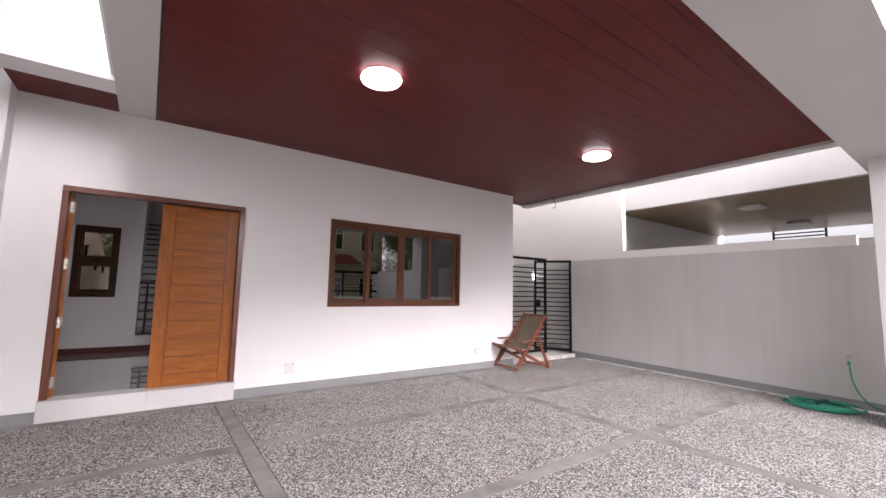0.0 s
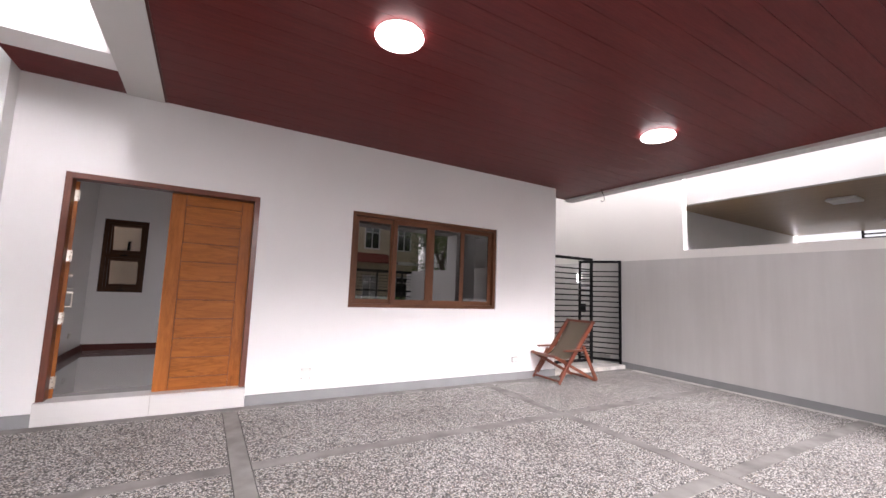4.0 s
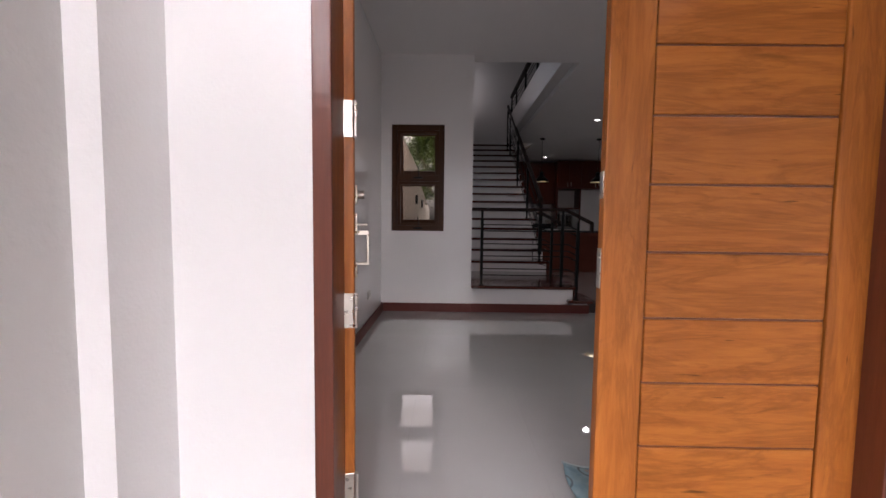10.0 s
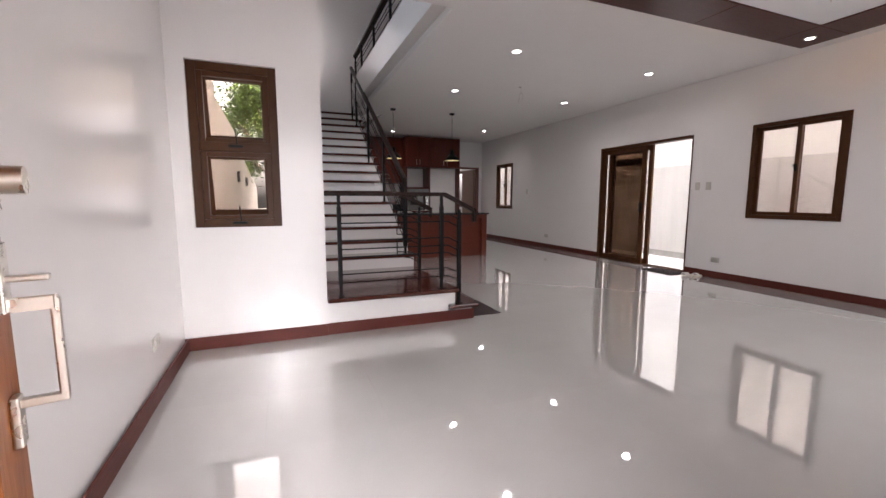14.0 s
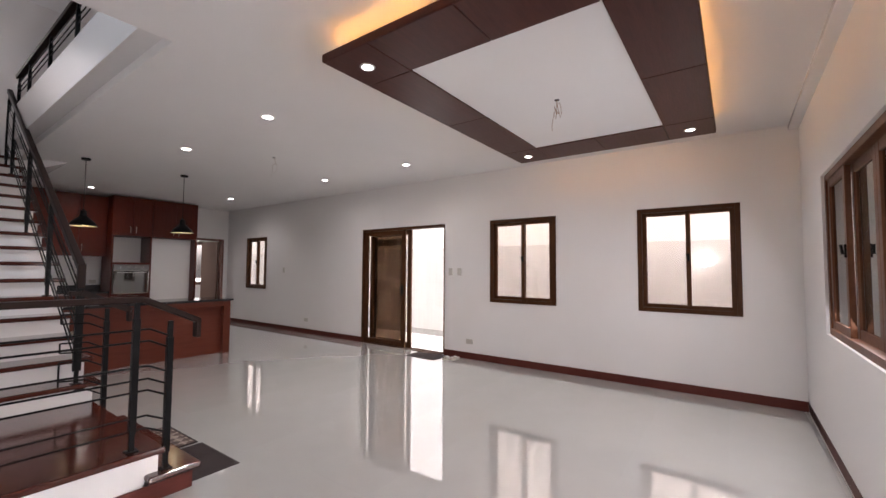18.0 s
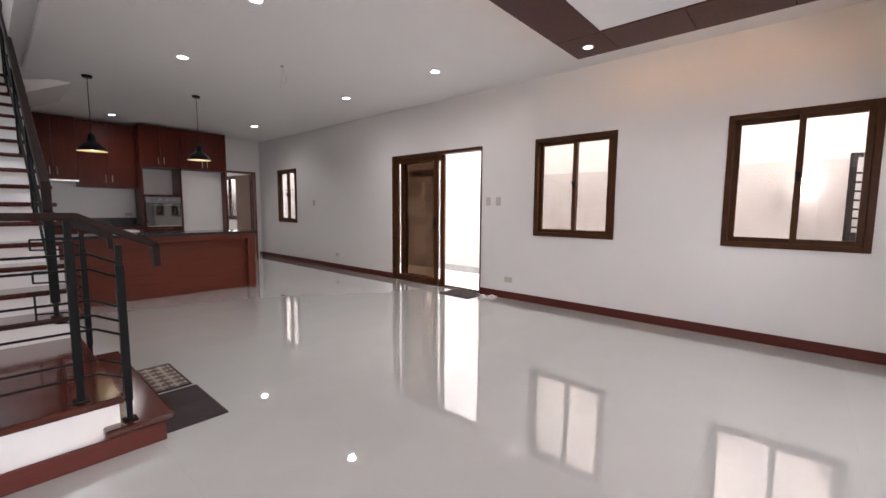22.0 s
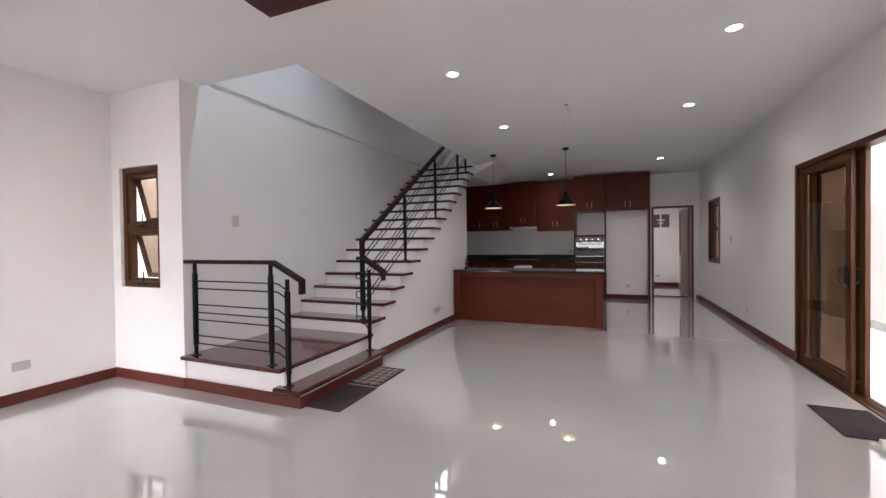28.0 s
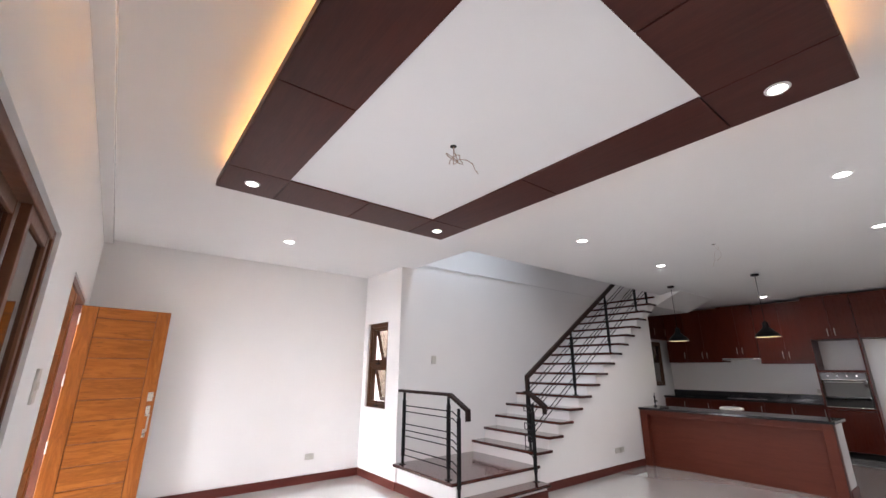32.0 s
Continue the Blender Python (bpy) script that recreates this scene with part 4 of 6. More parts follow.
# ---- lamps ----
def downlight(x, y, z, r=0.06, power=3.4, deg=165, label="round recessed downlight, lit"):
    ob = thing("downlight", label, "ceiling light", (x, y, z), group="downlights")
    part("trim_ring", lathe([(r * 0.78, 0.0), (r * 0.80, -0.006), (r, -0.008), (r * 1.12, -0.004), (r * 1.14, 0.0)]), PLASTIC_W, ob, smooth=True)
    part("lens", lathe([(0.0, -0.003), (r * 0.79, -0.003)]), SPOT_WHITE, ob)
    l = new("downlight_beam", bpy.data.lights.new("downlight_beam", "SPOT"))
    l.data.energy, l.data.spot_size, l.data.spot_blend = power, radians(deg), 1.0
    l.data.color, l.data.shadow_soft_size = (1.0, 0.96, 0.91), 0.05
    l.parent = ob
    l.location = (0, 0, -0.03)
    return ob


for x, y in ((2.16, 8.27), (2.18, 10.17), (2.25, 14.42), (4.37, 8.34), (4.37, 10.19), (4.41, 13.46)):
    downlight(x, y, CEIL, power=1.3 if y > 13 else 2.3 if x < 3 else 1.5)
downlight(-0.03, 5.62, CEIL, power=1.0)
downlight(4.3, 17.2, CEIL, power=4.0, deg=150)
for x in ((SO[0] + SI[0]) / 2, (SI[1] + SO[1]) / 2):
    for y in ((SO[2] + SI[2]) / 2, (SI[3] + SO[3]) / 2):
        downlight(x, y, SZ, 0.045, 0.7, 150, "small round downlight in the dark soffit, lit")

ENAMEL = painted("cream_enamel", (0.80, 0.73, 0.50), 0.35, 0.02, 0.0)
BULB = glow("warm_bulb", (1.0, 0.86, 0.58), 0.7)
PEND_BLACK = metal("black_enamel_shade", (0.006, 0.006, 0.0065), 0.42, 0.0, 0.3, 0.14)
for x in (1.575, 2.83):
    ob = thing("pendant_lamp", "black metal dome pendant lamp hung over the island, lit", "pendant lamp", (x, 11.84, CEIL), group="pendant lamps")
    part("ceiling_rose", lathe([(0, -0.03), (0.05, -0.028), (0.055, -0.01), (0.055, 0)]), PEND_BLACK, ob, smooth=True)
    part("cord", rod(bmesh.new(), (0, 0, -0.73), (0, 0, -0.02), 0.004, 8), BLACK_STEEL, ob)
    part("cap", lathe([(0, -0.715), (0.016, -0.72), (0.02, -0.735), (0.036, -0.742), (0.040, -0.80), (0.048, -0.825)]), PEND_BLACK, ob, smooth=True)
    part("shade", lathe([(0.045, -0.82), (0.075, -0.85), (0.115, -0.885), (0.140, -0.915), (0.146, -0.935), (0.166, -0.955), (0.160, -0.956), (0.140, -0.936), (0.133, -0.915), (0.070, -0.856), (0.03, -0.83)], 40), PEND_BLACK, ob, "black enamel dome shade", True)
    part("cage", tube([(0.0, 0, -0.735), (0.05, 0, -0.745), (0.06, 0, -0.80), (0.085, 0, -0.85)], 0.003, 6), PEND_BLACK, ob, smooth=True)
    part("cage", tube([(0.0, 0, -0.735), (-0.05, 0, -0.745), (-0.06, 0, -0.80), (-0.085, 0, -0.85)], 0.003, 6), PEND_BLACK, ob, smooth=True)
    part("lining", lathe([(0.030, -0.831), (0.069, -0.858), (0.131, -0.917), (0.138, -0.937), (0.157, -0.9555)], 40), ENAMEL, ob, "cream enamel lining", True)
    part("bulb", lathe([(0, -0.945), (0.026, -0.938), (0.038, -0.915), (0.030, -0.885), (0.016, -0.865), (0.016, -0.84), (0, -0.84)]), BULB, ob, "warm lit bulb", True)

wires = thing("ceiling_wires", "bare lamp wires hanging from the soffit centre", "wires", (3.05, 5.6, SZ + 0.012))
CU = metal("tan_wire_insulation", (0.34, 0.22, 0.15), 0.5, 0.0)
for k in range(2):
    r0, ph = 0.035 + 0.012 * k, k * 1.7
    pts = [(0.004 * k, 0, 0), (0.003 * k, 0.002, -0.03)]
    pts += [(r0 * math.sin(i * 0.75 + ph) + 0.006 * k, r0 * 0.7 * math.sin(i * 0.5 + ph * 2), -0.085 - r0 * math.cos(i * 0.75 + 0.4 * k)) for i in range(9 + 2 * k)]
    if k == 1:
        pts += [(0.06, 0.05, -0.10), (0.09, 0.07, -0.13), (0.10, 0.08, -0.17), (0.12, 0.085, -0.20)]
    part("wire", tube(pts, 0.0024, 6), CU, wires, smooth=True)
part("wire_box", lathe([(0, -0.002), (0.02, -0.002), (0.02, 0.0)]), BLACK_STEEL, wires)
wires2 = thing("ceiling_wires", "thin bare wires hanging from the dining ceiling", "wires", (3.05, 9.6, CEIL))
for k in range(2):
    part("wire", tube([(0.01 * k, 0, 0), (0.03 * k + 0.015, 0.01, -0.05), (0.06 - 0.07 * k, 0.01, -0.11), (0.05 - 0.06 * k, 0.0, -0.17), (0.01 - 0.05 * k, -0.02, -0.21 - 0.06 * k)], 0.0011, 6), CU, wires2, smooth=True)
part("wire_box", lathe([(0, -0.002), (0.02, -0.002), (0.02, 0.0)]), BLACK_STEEL, wires2)

# added lamp, out of view, with a cool daylight tint to brighten the stair void
ul = downlight(0.55, 8.0, 5.80, 0.07, 18.0, 105, "unseen lamp added to brighten the stair void, lit")
for l in ul.children:
    if l.type == "LIGHT":
        l.data.color = (0.80, 0.92, 1.0)

# ---- kitchen ----
isl = thing("kitchen_island", "brown veneered kitchen island with a black granite top", "kitchen island", (2.18, 11.34, 0))
ix, iy = 2.18, 11.34
part("side_panel", box(0.985 - ix, 1.10 - ix, 0, 0.55, 0, 0.85, 0.003), ISLAND, isl)
part("side_panel", box(3.30 - ix, 3.41 - ix, 0, 0.12, 0, 0.85, 0.003), ISLAND, isl)
part("top_rail", box(1.10 - ix, 3.30 - ix, 0.001, 0.10, 0.77, 0.85, 0.003), ISLAND, isl)
part("front_panel", box(1.09 - ix, 3.31 - ix, 0.09, 0.11, 0.0, 0.78), ISLAND, isl)
part("body", box(1.11 - ix, 3.40 - ix, 0.122, 0.55, 0, 0.85), WALL_IN, isl, "white plastered back and end of the island")
part("worktop", box(0.985 - ix, 3.44 - ix, -0.035, 0.60, 0.852, 0.886, 0.005), GRANITE, isl, "polished black granite worktop")
part("end_skirting", box(3.401 - ix, 3.414 - ix, 0.122, 0.55, 0, 0.1, 0.003), SKIRTING, isl)

base = thing("base_cabinets", "mahogany base cabinets under a black granite counter", "kitchen cabinet", (1.3, 15.2, 0))
bx, by = 1.3, 15.2
part("carcass", box(X_ST - bx, 2.75 - bx, -0.27, 0.30, 0.10, 0.86), CABINET, base)
part("plinth", box(X_ST - bx, 2.75 - bx, -0.22, 0.30, 0, 0.10), BLACK_STEEL, base)
for k in range(6):
    a = X_ST + 0.01 + k * 0.494
    d = part("cabinet_door", box(a - bx, a + 0.486 - bx, -0.29, -0.272, 0.12, 0.85, 0.003), CABINET, base)
    part("handle", tube([(a + 0.44 - bx, -0.292, 0.66), (a + 0.44 - bx, -0.315, 0.67), (a + 0.44 - bx, -0.315, 0.77), (a + 0.44 - bx, -0.292, 0.78)], 0.005, 6), STEEL, d)
solid("counter_top", box(X_ST, 2.75, 14.88, Y_BACK, 0.862, 0.90, 0.004), GRANITE, "polished black granite kitchen counter", "counter")
solid("backsplash", box(X_ST, 2.75, Y_BACK - 0.02, Y_BACK - 0.001, 0.90, 1.02, 0.002), GRANITE, "low black granite splashback", "backsplash", "structure")

hob = thing("gas_hob", "steel gas hob set in the black counter", "hob", (1.45, 15.2, 0.90))
part("plate", box(-0.35, 0.35, -0.22, 0.22, 0, 0.012, 0.004), CHROME, hob)
for px in (-0.18, 0.18):
    part("burner", lathe([(0, 0.03), (0.035, 0.03), (0.05, 0.018), (0.05, 0.012)]), BLACK_STEEL, hob, at=(px, 0, 0))
    g = bmesh.new()
    for a in (0, 90):
        bar(g, (px - 0.11 * math.cos(radians(a)), -0.11 * math.sin(radians(a)), 0.04), (px + 0.11 * math.cos(radians(a)), 0.11 * math.sin(radians(a)), 0.04), 0.01, 0.01)
    part("pan_support", g, BLACK_STEEL, hob)

def cabinet_unit(x0, x1, y0, y1, z0, z1, doors, label, handle_z, up=True):
    ob = thing("wall_cabinet", label, "kitchen cabinet", ((x0 + x1) / 2, y1, z0), group="kitchen wall cabinets")
    cx = (x0 + x1) / 2
    part("carcass", box(x0 - cx, x1 - cx, y0 - y1 + 0.02, 0, 0, z1 - z0), CABINET, ob)
    w = (x1 - x0) / doors
    for k in range(doors):
        a = x0 + k * w - cx
        d = part("cabinet_door", box(a + 0.0015, a + w - 0.0015, y0 - y1, y0 - y1 + 0.018, 0.002, z1 - z0 - 0.002, 0.0015), CABINET, ob)
        hx = a + (w - 0.05 if k % 2 == 0 else 0.05)
        part("handle", tube([(hx, y0 - y1 - 0.001, handle_z - z0), (hx, y0 - y1 - 0.025, handle_z - z0 + 0.01), (hx, y0 - y1 - 0.025, handle_z - z0 + 0.13), (hx, y0 - y1 - 0.001, handle_z - z0 + 0.14)], 0.006, 6), STEEL, d, "satin nickel bar handle")
    return ob


cabinet_unit(0.36, 1.13, 15.13, Y_BACK, 1.66, 2.87, 2, "tall mahogany wall cabinet with two doors", 1.75)
cabinet_unit(-0.083, 0.355, 15.13, Y_BACK, 1.66, 2.87, 1, "narrow mahogany wall cabinet in the corner", 1.75)
oc = thing("wall_cabinet", "small mahogany cabinet above the kitchen side window", "kitchen cabinet", (X_ST, 14.76, 2.20), group="kitchen wall cabinets")
part("carcass", box(0.001, 0.118, -0.74, 0.74, 0, 0.67), CABINET, oc)
for k in range(2):
    d = part("cabinet_door", box(0.119, 0.137, -0.738 + k * 0.555, -0.186 + k * 0.555, 0.002, 0.668, 0.0015), CABINET, oc)
    hy = 0.31 if k else -0.24
    part("handle", tube([(0.138, hy, 0.12), (0.162, hy, 0.13), (0.162, hy, 0.25), (0.138, hy, 0.26)], 0.006, 6), STEEL, d, "satin nickel bar handle")
cabinet_unit(1.135, 1.80, 15.10, Y_BACK, 1.74, 2.89, 2, "mahogany wall cabinet above the cooker hood", 1.83)
cabinet_unit(1.805, 2.715, 15.13, Y_BACK, 1.62, 2.87, 2, "tall mahogany wall cabinet with two doors", 1.72)
cabinet_unit(2.72, 3.43, 14.84, Y_BACK, 2.06, 2.885, 2, "deep mahogany cabinet above the oven", 2.12)
cabinet_unit(3.435, 4.345, 14.84, Y_BACK, 2.06, 2.885, 2, "deep mahogany cabinet above the fridge bay", 2.12)
hd = thing("cooker_hood", "slim white slide-out cooker hood under the cabinet", "cooker hood", (1.467, 15.08, 1.70))
part("body", box(-0.33, 0.33, -0.10, 0.40, 0.0, 0.038, 0.004), PLASTIC_W, hd)
part("grip", box(-0.33, 0.33, -0.115, -0.102, 0.005, 0.03, 0.003), CHROME, hd)

tw = thing("oven_tower", "mahogany oven housing with an open shelf above", "kitchen cabinet", (3.075, 14.84, 0))
part("side_panel", box(-0.355, -0.325, 0, 0.6, 0, 2.055, 0.002), CABINET, tw)
part("side_panel", box(0.325, 0.355, 0, 0.6, 0, 2.055, 0.002), CABINET, tw)
part("shelf", box(-0.325, 0.325, 0.003, 0.6, 1.455, 1.50, 0.002), CABINET, tw)
part("shelf", box(-0.325, 0.325, 0.003, 0.6, 0.80, 0.845, 0.002), CABINET, tw)
part("lower_door", box(-0.322, 0.322, 0.0, 0.02, 0.11, 0.795, 0.002), CABINET, tw)
part("kick", box(-0.32, 0.32, 0.05, 0.07, 0, 0.1), BLACK_STEEL, tw)
part("back", box(-0.325, 0.325, 0.55, 0.58, 1.50, 2.05), WALL_IN, tw)
SATIN = metal("satin_grey_steel", (0.20, 0.20, 0.205), 0.45, 1.0)
ov = thing("built_in_oven", "stainless built-in oven with a mirror glass door", "oven", (3.075, 14.84, 0.845))
part("case", box(-0.30, 0.30, 0.0, 0.5, 0.0, 0.605), STEEL, ov)
part("control_panel", box(-0.312, 0.312, -0.02, 0.0, 0.49, 0.605, 0.003), SATIN, ov, "satin steel control strip")
MIRROR_GLASS = metal("mirror_oven_glass", (0.17, 0.17, 0.165), 0.03, 1.0, 0.02, spread=0.1)
part("oven_door", box(-0.312, 0.312, -0.025, 0.0, 0.01, 0.48, 0.004), MIRROR_GLASS, ov, "reflective oven door glass")
part("door_handle", tube([(-0.26, -0.025, 0.44), (-0.26, -0.06, 0.44), (0.26, -0.06, 0.44), (0.26, -0.025, 0.44)], 0.009), CHROME, ov, smooth=True)
for k in range(4):
    part("knob", rod(bmesh.new(), (-0.2 + k * 0.13, -0.02, 0.55), (-0.2 + k * 0.13, -0.04, 0.55), 0.014, 16), CHROME, ov)
solid("fridge_bay_panel", box(4.31, 4.345, 14.84, 15.49, 0, 2.056, 0.002), CABINET, "tall mahogany side panel of the fridge bay", "cabinet panel")
wall("wall_fridge_bay", "x", 15.10, 15.16, 3.432, 4.31, 0, 2.05, WALL_IN, (), "white wall at the back of the fridge bay")
st = thing("stool", "white round stool behind the island", "stool", (1.98, 12.45, 0))
part("seat", lathe([(0, 0.90), (0.14, 0.90), (0.17, 0.885), (0.17, 0.86), (0, 0.86)]), PLASTIC_W, st, smooth=True)
for k in range(4):
    a = math.pi / 4 + k * math.pi / 2
    part("leg", rod(bmesh.new(), (0.2 * math.cos(a), 0.2 * math.sin(a), 0), (0.12 * math.cos(a), 0.12 * math.sin(a), 0.865), 0.012), STEEL, st)
fc = thing("tap", "small black pillar tap at the end of the worktop", "tap", (1.08, 11.72, 0.886))
part("base", lathe([(0, 0.022), (0.012, 0.022), (0.026, 0.012), (0.03, 0)]), BLACK_STEEL, fc, smooth=True)
part("pillar", lathe([(0, 0.165), (0.012, 0.163), (0.016, 0.150), (0.012, 0.135), (0.009, 0.120), (0.016, 0.095), (0.016, 0.075), (0.009, 0.055), (0.009, 0.02)], 16), BLACK_STEEL, fc, smooth=True)
part("spout", tube([(0, 0, 0.088), (0.028, 0.01, 0.090), (0.045, 0.016, 0.078)], 0.008), BLACK_STEEL, fc, smooth=True)
part("lever", tube([(0, 0, 0.16), (0.004, -0.004, 0.19), (0.010, -0.010, 0.215)], 0.006), BLACK_STEEL, fc, smooth=True)


# ---- switches and sockets ----
def plate(m, w, h, rockers, label, cat="switch"):
    """A wall plate; local x along the wall, y out of it."""
    ob = thing("wall_plate", label, cat)
    ob.matrix_world = m
    part("cover", box(-w / 2, w / 2, 0, 0.014, -h / 2, h / 2, 0.004), PLATE, ob)
    for k in range(rockers):
        u = -w / 2 + w * (k + 0.5) / rockers
        part("rocker", box(u - 0.014, u + 0.014, 0.014, 0.019, -0.022, 0.022, 0.002), PLATE, ob)
    return ob


def on_east(y, z): return Matrix.Translation((X_E, y, z)) @ Matrix.Rotation(radians(90), 4, "Z")
def on_west(x, y, z): return Matrix.Translation((x, y, z)) @ Matrix.Rotation(radians(-90), 4, "Z")


for y in (8.24, 8.07):
    plate(on_east(y, 1.36), 0.075, 0.12, 1, "white plastic light switch on the wall")
plate(on_east(7.88, 0.27), 0.12, 0.075, 2, "white plastic socket low on the wall", "socket")
plate(on_east(12.03, 0.29), 0.12, 0.075, 2, "white plastic socket low on the wall", "socket")
plate(on_east(12.9, 1.36), 0.075, 0.12, 1, "white plastic light switch on the wall")
plate(on_west(X_W, 6.58, 0.32), 0.12, 0.075, 2, "white plastic socket low on the wall", "socket")
plate(on_west(X_ST, 7.91, 1.61), 0.075, 0.12, 1, "white plastic light switch on the stair wall")
for y in (10.55, 10.68):
    plate(on_west(W1, y, 0.30), 0.11, 0.075, 2, "white plastic socket on the stair wall", "socket")
ob = plate(Matrix.Translation((2.60, Y_BACK - 0.0, 1.09)) @ Matrix.Rotation(radians(180), 4, "Z"), 0.12, 0.075, 2, "dark double socket above the kitchen counter", "socket")
plate(Matrix.Translation((1.40, Y_IN, 1.38)), 0.12, 0.19, 3, "grey switch plate beside the front door")
plate(Matrix.Translation((3.9, 15.10, 0.30)) @ Matrix.Rotation(radians(180), 4, "Z"), 0.075, 0.075, 1, "white socket in the fridge bay", "socket")

# ---- mats and slippers ----
mat1 = thing("rubber_mat", "dark ribbed rubber mat beside the lowest step", "mat", (1.32, 7.66, 0))
part("base", box(-0.175, 0.175, -0.285, 0.285, 0.001, 0.008, 0.002), RUBBER, mat1)
for k in range(24):
    part("rib", box(-0.165, 0.165, -0.272 + k * 0.0235, -0.262 + k * 0.0235, 0.008, 0.011), RUBBER, mat1)


def checker_rug(name):
    m, nt, b = nodes_of(name)
    v = coords(nt)
    mp = nt.nodes.new("ShaderNodeMapping")
    mp.inputs["Rotation"].default_value = (0, 0, radians(45))
    link(nt, v, mp.inputs["Vector"])
    ch = nt.nodes.new("ShaderNodeTexChecker")
    ch.inputs["Scale"].default_value = 17.0
    ch.inputs["Color1"].default_value, ch.inputs["Color2"].default_value = (0.36, 0.31, 0.27, 1), (0.12, 0.085, 0.075, 1)
    link(nt, mp.outputs[0], ch.inputs["Vector"])
    c2 = nt.nodes.new("ShaderNodeTexChecker")
    c2.inputs["Scale"].default_value = 51.0
    c2.inputs["Color1"].default_value, c2.inputs["Color2"].default_value = (1, 1, 1, 1), (0.55, 0.5, 0.48, 1)
    link(nt, mp.outputs[0], c2.inputs["Vector"])
    blot = ramp(nt, noise_tex(nt, v, 26.0, 3.0), [(0.42, (0.6, 0.55, 0.52)), (0.58, (1, 1, 1))])
    pat = mix(nt, mix(nt, ch.outputs[0], c2.outputs[0], 0.6, "MULTIPLY"), blot, 0.8, "MULTIPLY")
    fuzz = noise_tex(nt, v, 220.0, 2.0)
    link(nt, mix(nt, pat, (0.30, 0.25, 0.21), span(nt, fuzz, -0.25, 0.4)), b.inputs["Base Color"])
    b.inputs["Roughness"].default_value = 0.95
    bump(nt, b, fuzz, 0.8, 0.004)
    return m


mat2 = thing("door_rug", "small brown diamond-patterned rug beside the stairs", "rug", (1.315, 8.26, 0))
part("rug_field", box(-0.15, 0.15, -0.26, 0.26, 0.001, 0.010, 0.004), checker_rug("diamond_rug_pile"), mat2)
for b in ((-0.165, -0.15, -0.275, 0.275), (0.15, 0.165, -0.275, 0.275), (-0.15, 0.15, -0.275, -0.26), (-0.15, 0.15, 0.26, 0.275)):
    part("border", box(b[0], b[1], b[2], b[3], 0.001, 0.011, 0.003), RUBBER, mat2)
mat3 = thing("door_mat", "dark ribbed doormat at the sliding door", "mat", (5.16, 8.55, 0))
part("base", box(-0.19, 0.19, -0.29, 0.29, 0.001, 0.009, 0.003), RUBBER, mat3)
for k in range(20):
    part("rib", box(-0.175, 0.175, -0.275 + k * 0.0285, -0.262 + k * 0.0285, 0.009, 0.012), RUBBER, mat3)

SOLE = painted("cream_foam_sole", (0.62, 0.58, 0.52), 0.7, 0.08, 0.2)


def slipper(at, turn):
    ob = thing("slipper", "cream foam slipper with a soft strap on the floor", "slipper", at, "pair of slippers", turn)
    b = bmesh.new()
    n = 24
    ring = []
    for i in range(n):
        a = 2 * math.pi * i / n
        w = 0.045 * (1 - 0.18 * math.sin(a) ** 2) * (1.08 if math.sin(a) > 0 else 0.9)
        ring.append((w * math.cos(a), 0.125 * math.sin(a)))
    lo = [b.verts.new((x, y, 0.001)) for x, y in ring]
    hi = [b.verts.new((x * 0.97, y * 0.98, 0.022)) for x, y in ring]
    b.faces.new(lo[::-1]), b.faces.new(hi)
    for i in range(n):
        b.faces.new((lo[i], lo[(i + 1) % n], hi[(i + 1) % n], hi[i]))
    part("sole", b, SOLE, ob, smooth=True)
    s = bmesh.new()
    rows = []
    for i in range(9):
        a = math.pi * i / 8
        rows.append([s.verts.new((0.047 * math.cos(a), y0, 0.018 + 0.038 * math.sin(a))) for y0 in (0.01, 0.075)])
    for a, c in zip(rows, rows[1:]):
        s.faces.new((a[0], c[0], c[1], a[1]))
    sob = part("strap", s, PLASTIC_W, ob, "white strap", True)
    md = sob.modifiers.new("thick", "SOLIDIFY")
    md.thickness = 0.005


slipper((5.17, 8.12, 0), 75)
slipper((5.24, 8.03, 0), 98)

# ---- carport: ground slabs and joints ----
JX, JY, JW = [-1.35, 0.68, 4.0, 7.38], [-1.20, 0.48, 2.15, 3.64], 0.075
for i in range(3):
    for j in range(3):
        x0, x1 = JX[i] + (JW if i else 0.10), JX[i + 1] - (JW if i < 2 else 0.10)
        solid("pebble_slab", box(x0, x1, JY[j] + JW, JY[j + 1] - JW * 0.9, GROUND - 0.012, GROUND, 0.003), PEBBLE, "grey washed-out pebble concrete slab", "paving slab", "structure", "carport slabs").matrix_world = SLOPE
jm = thing("joint_bands", "trowelled concrete bands between the pebble slabs", "paving joint", (0, 0, GROUND), kind="structure")
GROOVE = painted("dark_joint_groove", (0.09, 0.085, 0.08), 0.9, 0.2, 0.3)


def band(x0, x1, y0, y1, along):
    """A trowelled strip with a dark groove on each side."""
    part("band", box(x0, x1, y0, y1, -0.014, 0.002, 0.003), JOINT, jm)
    for s in (0, 1):
        if along == "y":
            part("groove", box((x0 - 0.007, x1)[s], (x0, x1 + 0.007)[s], y0, y1, -0.012, -0.005), GROOVE, jm)
        else:
            part("groove", box(x0, x1, (y0 - 0.007, y1)[s], (y0, y1 + 0.007)[s], -0.012, -0.005), GROOVE, jm)


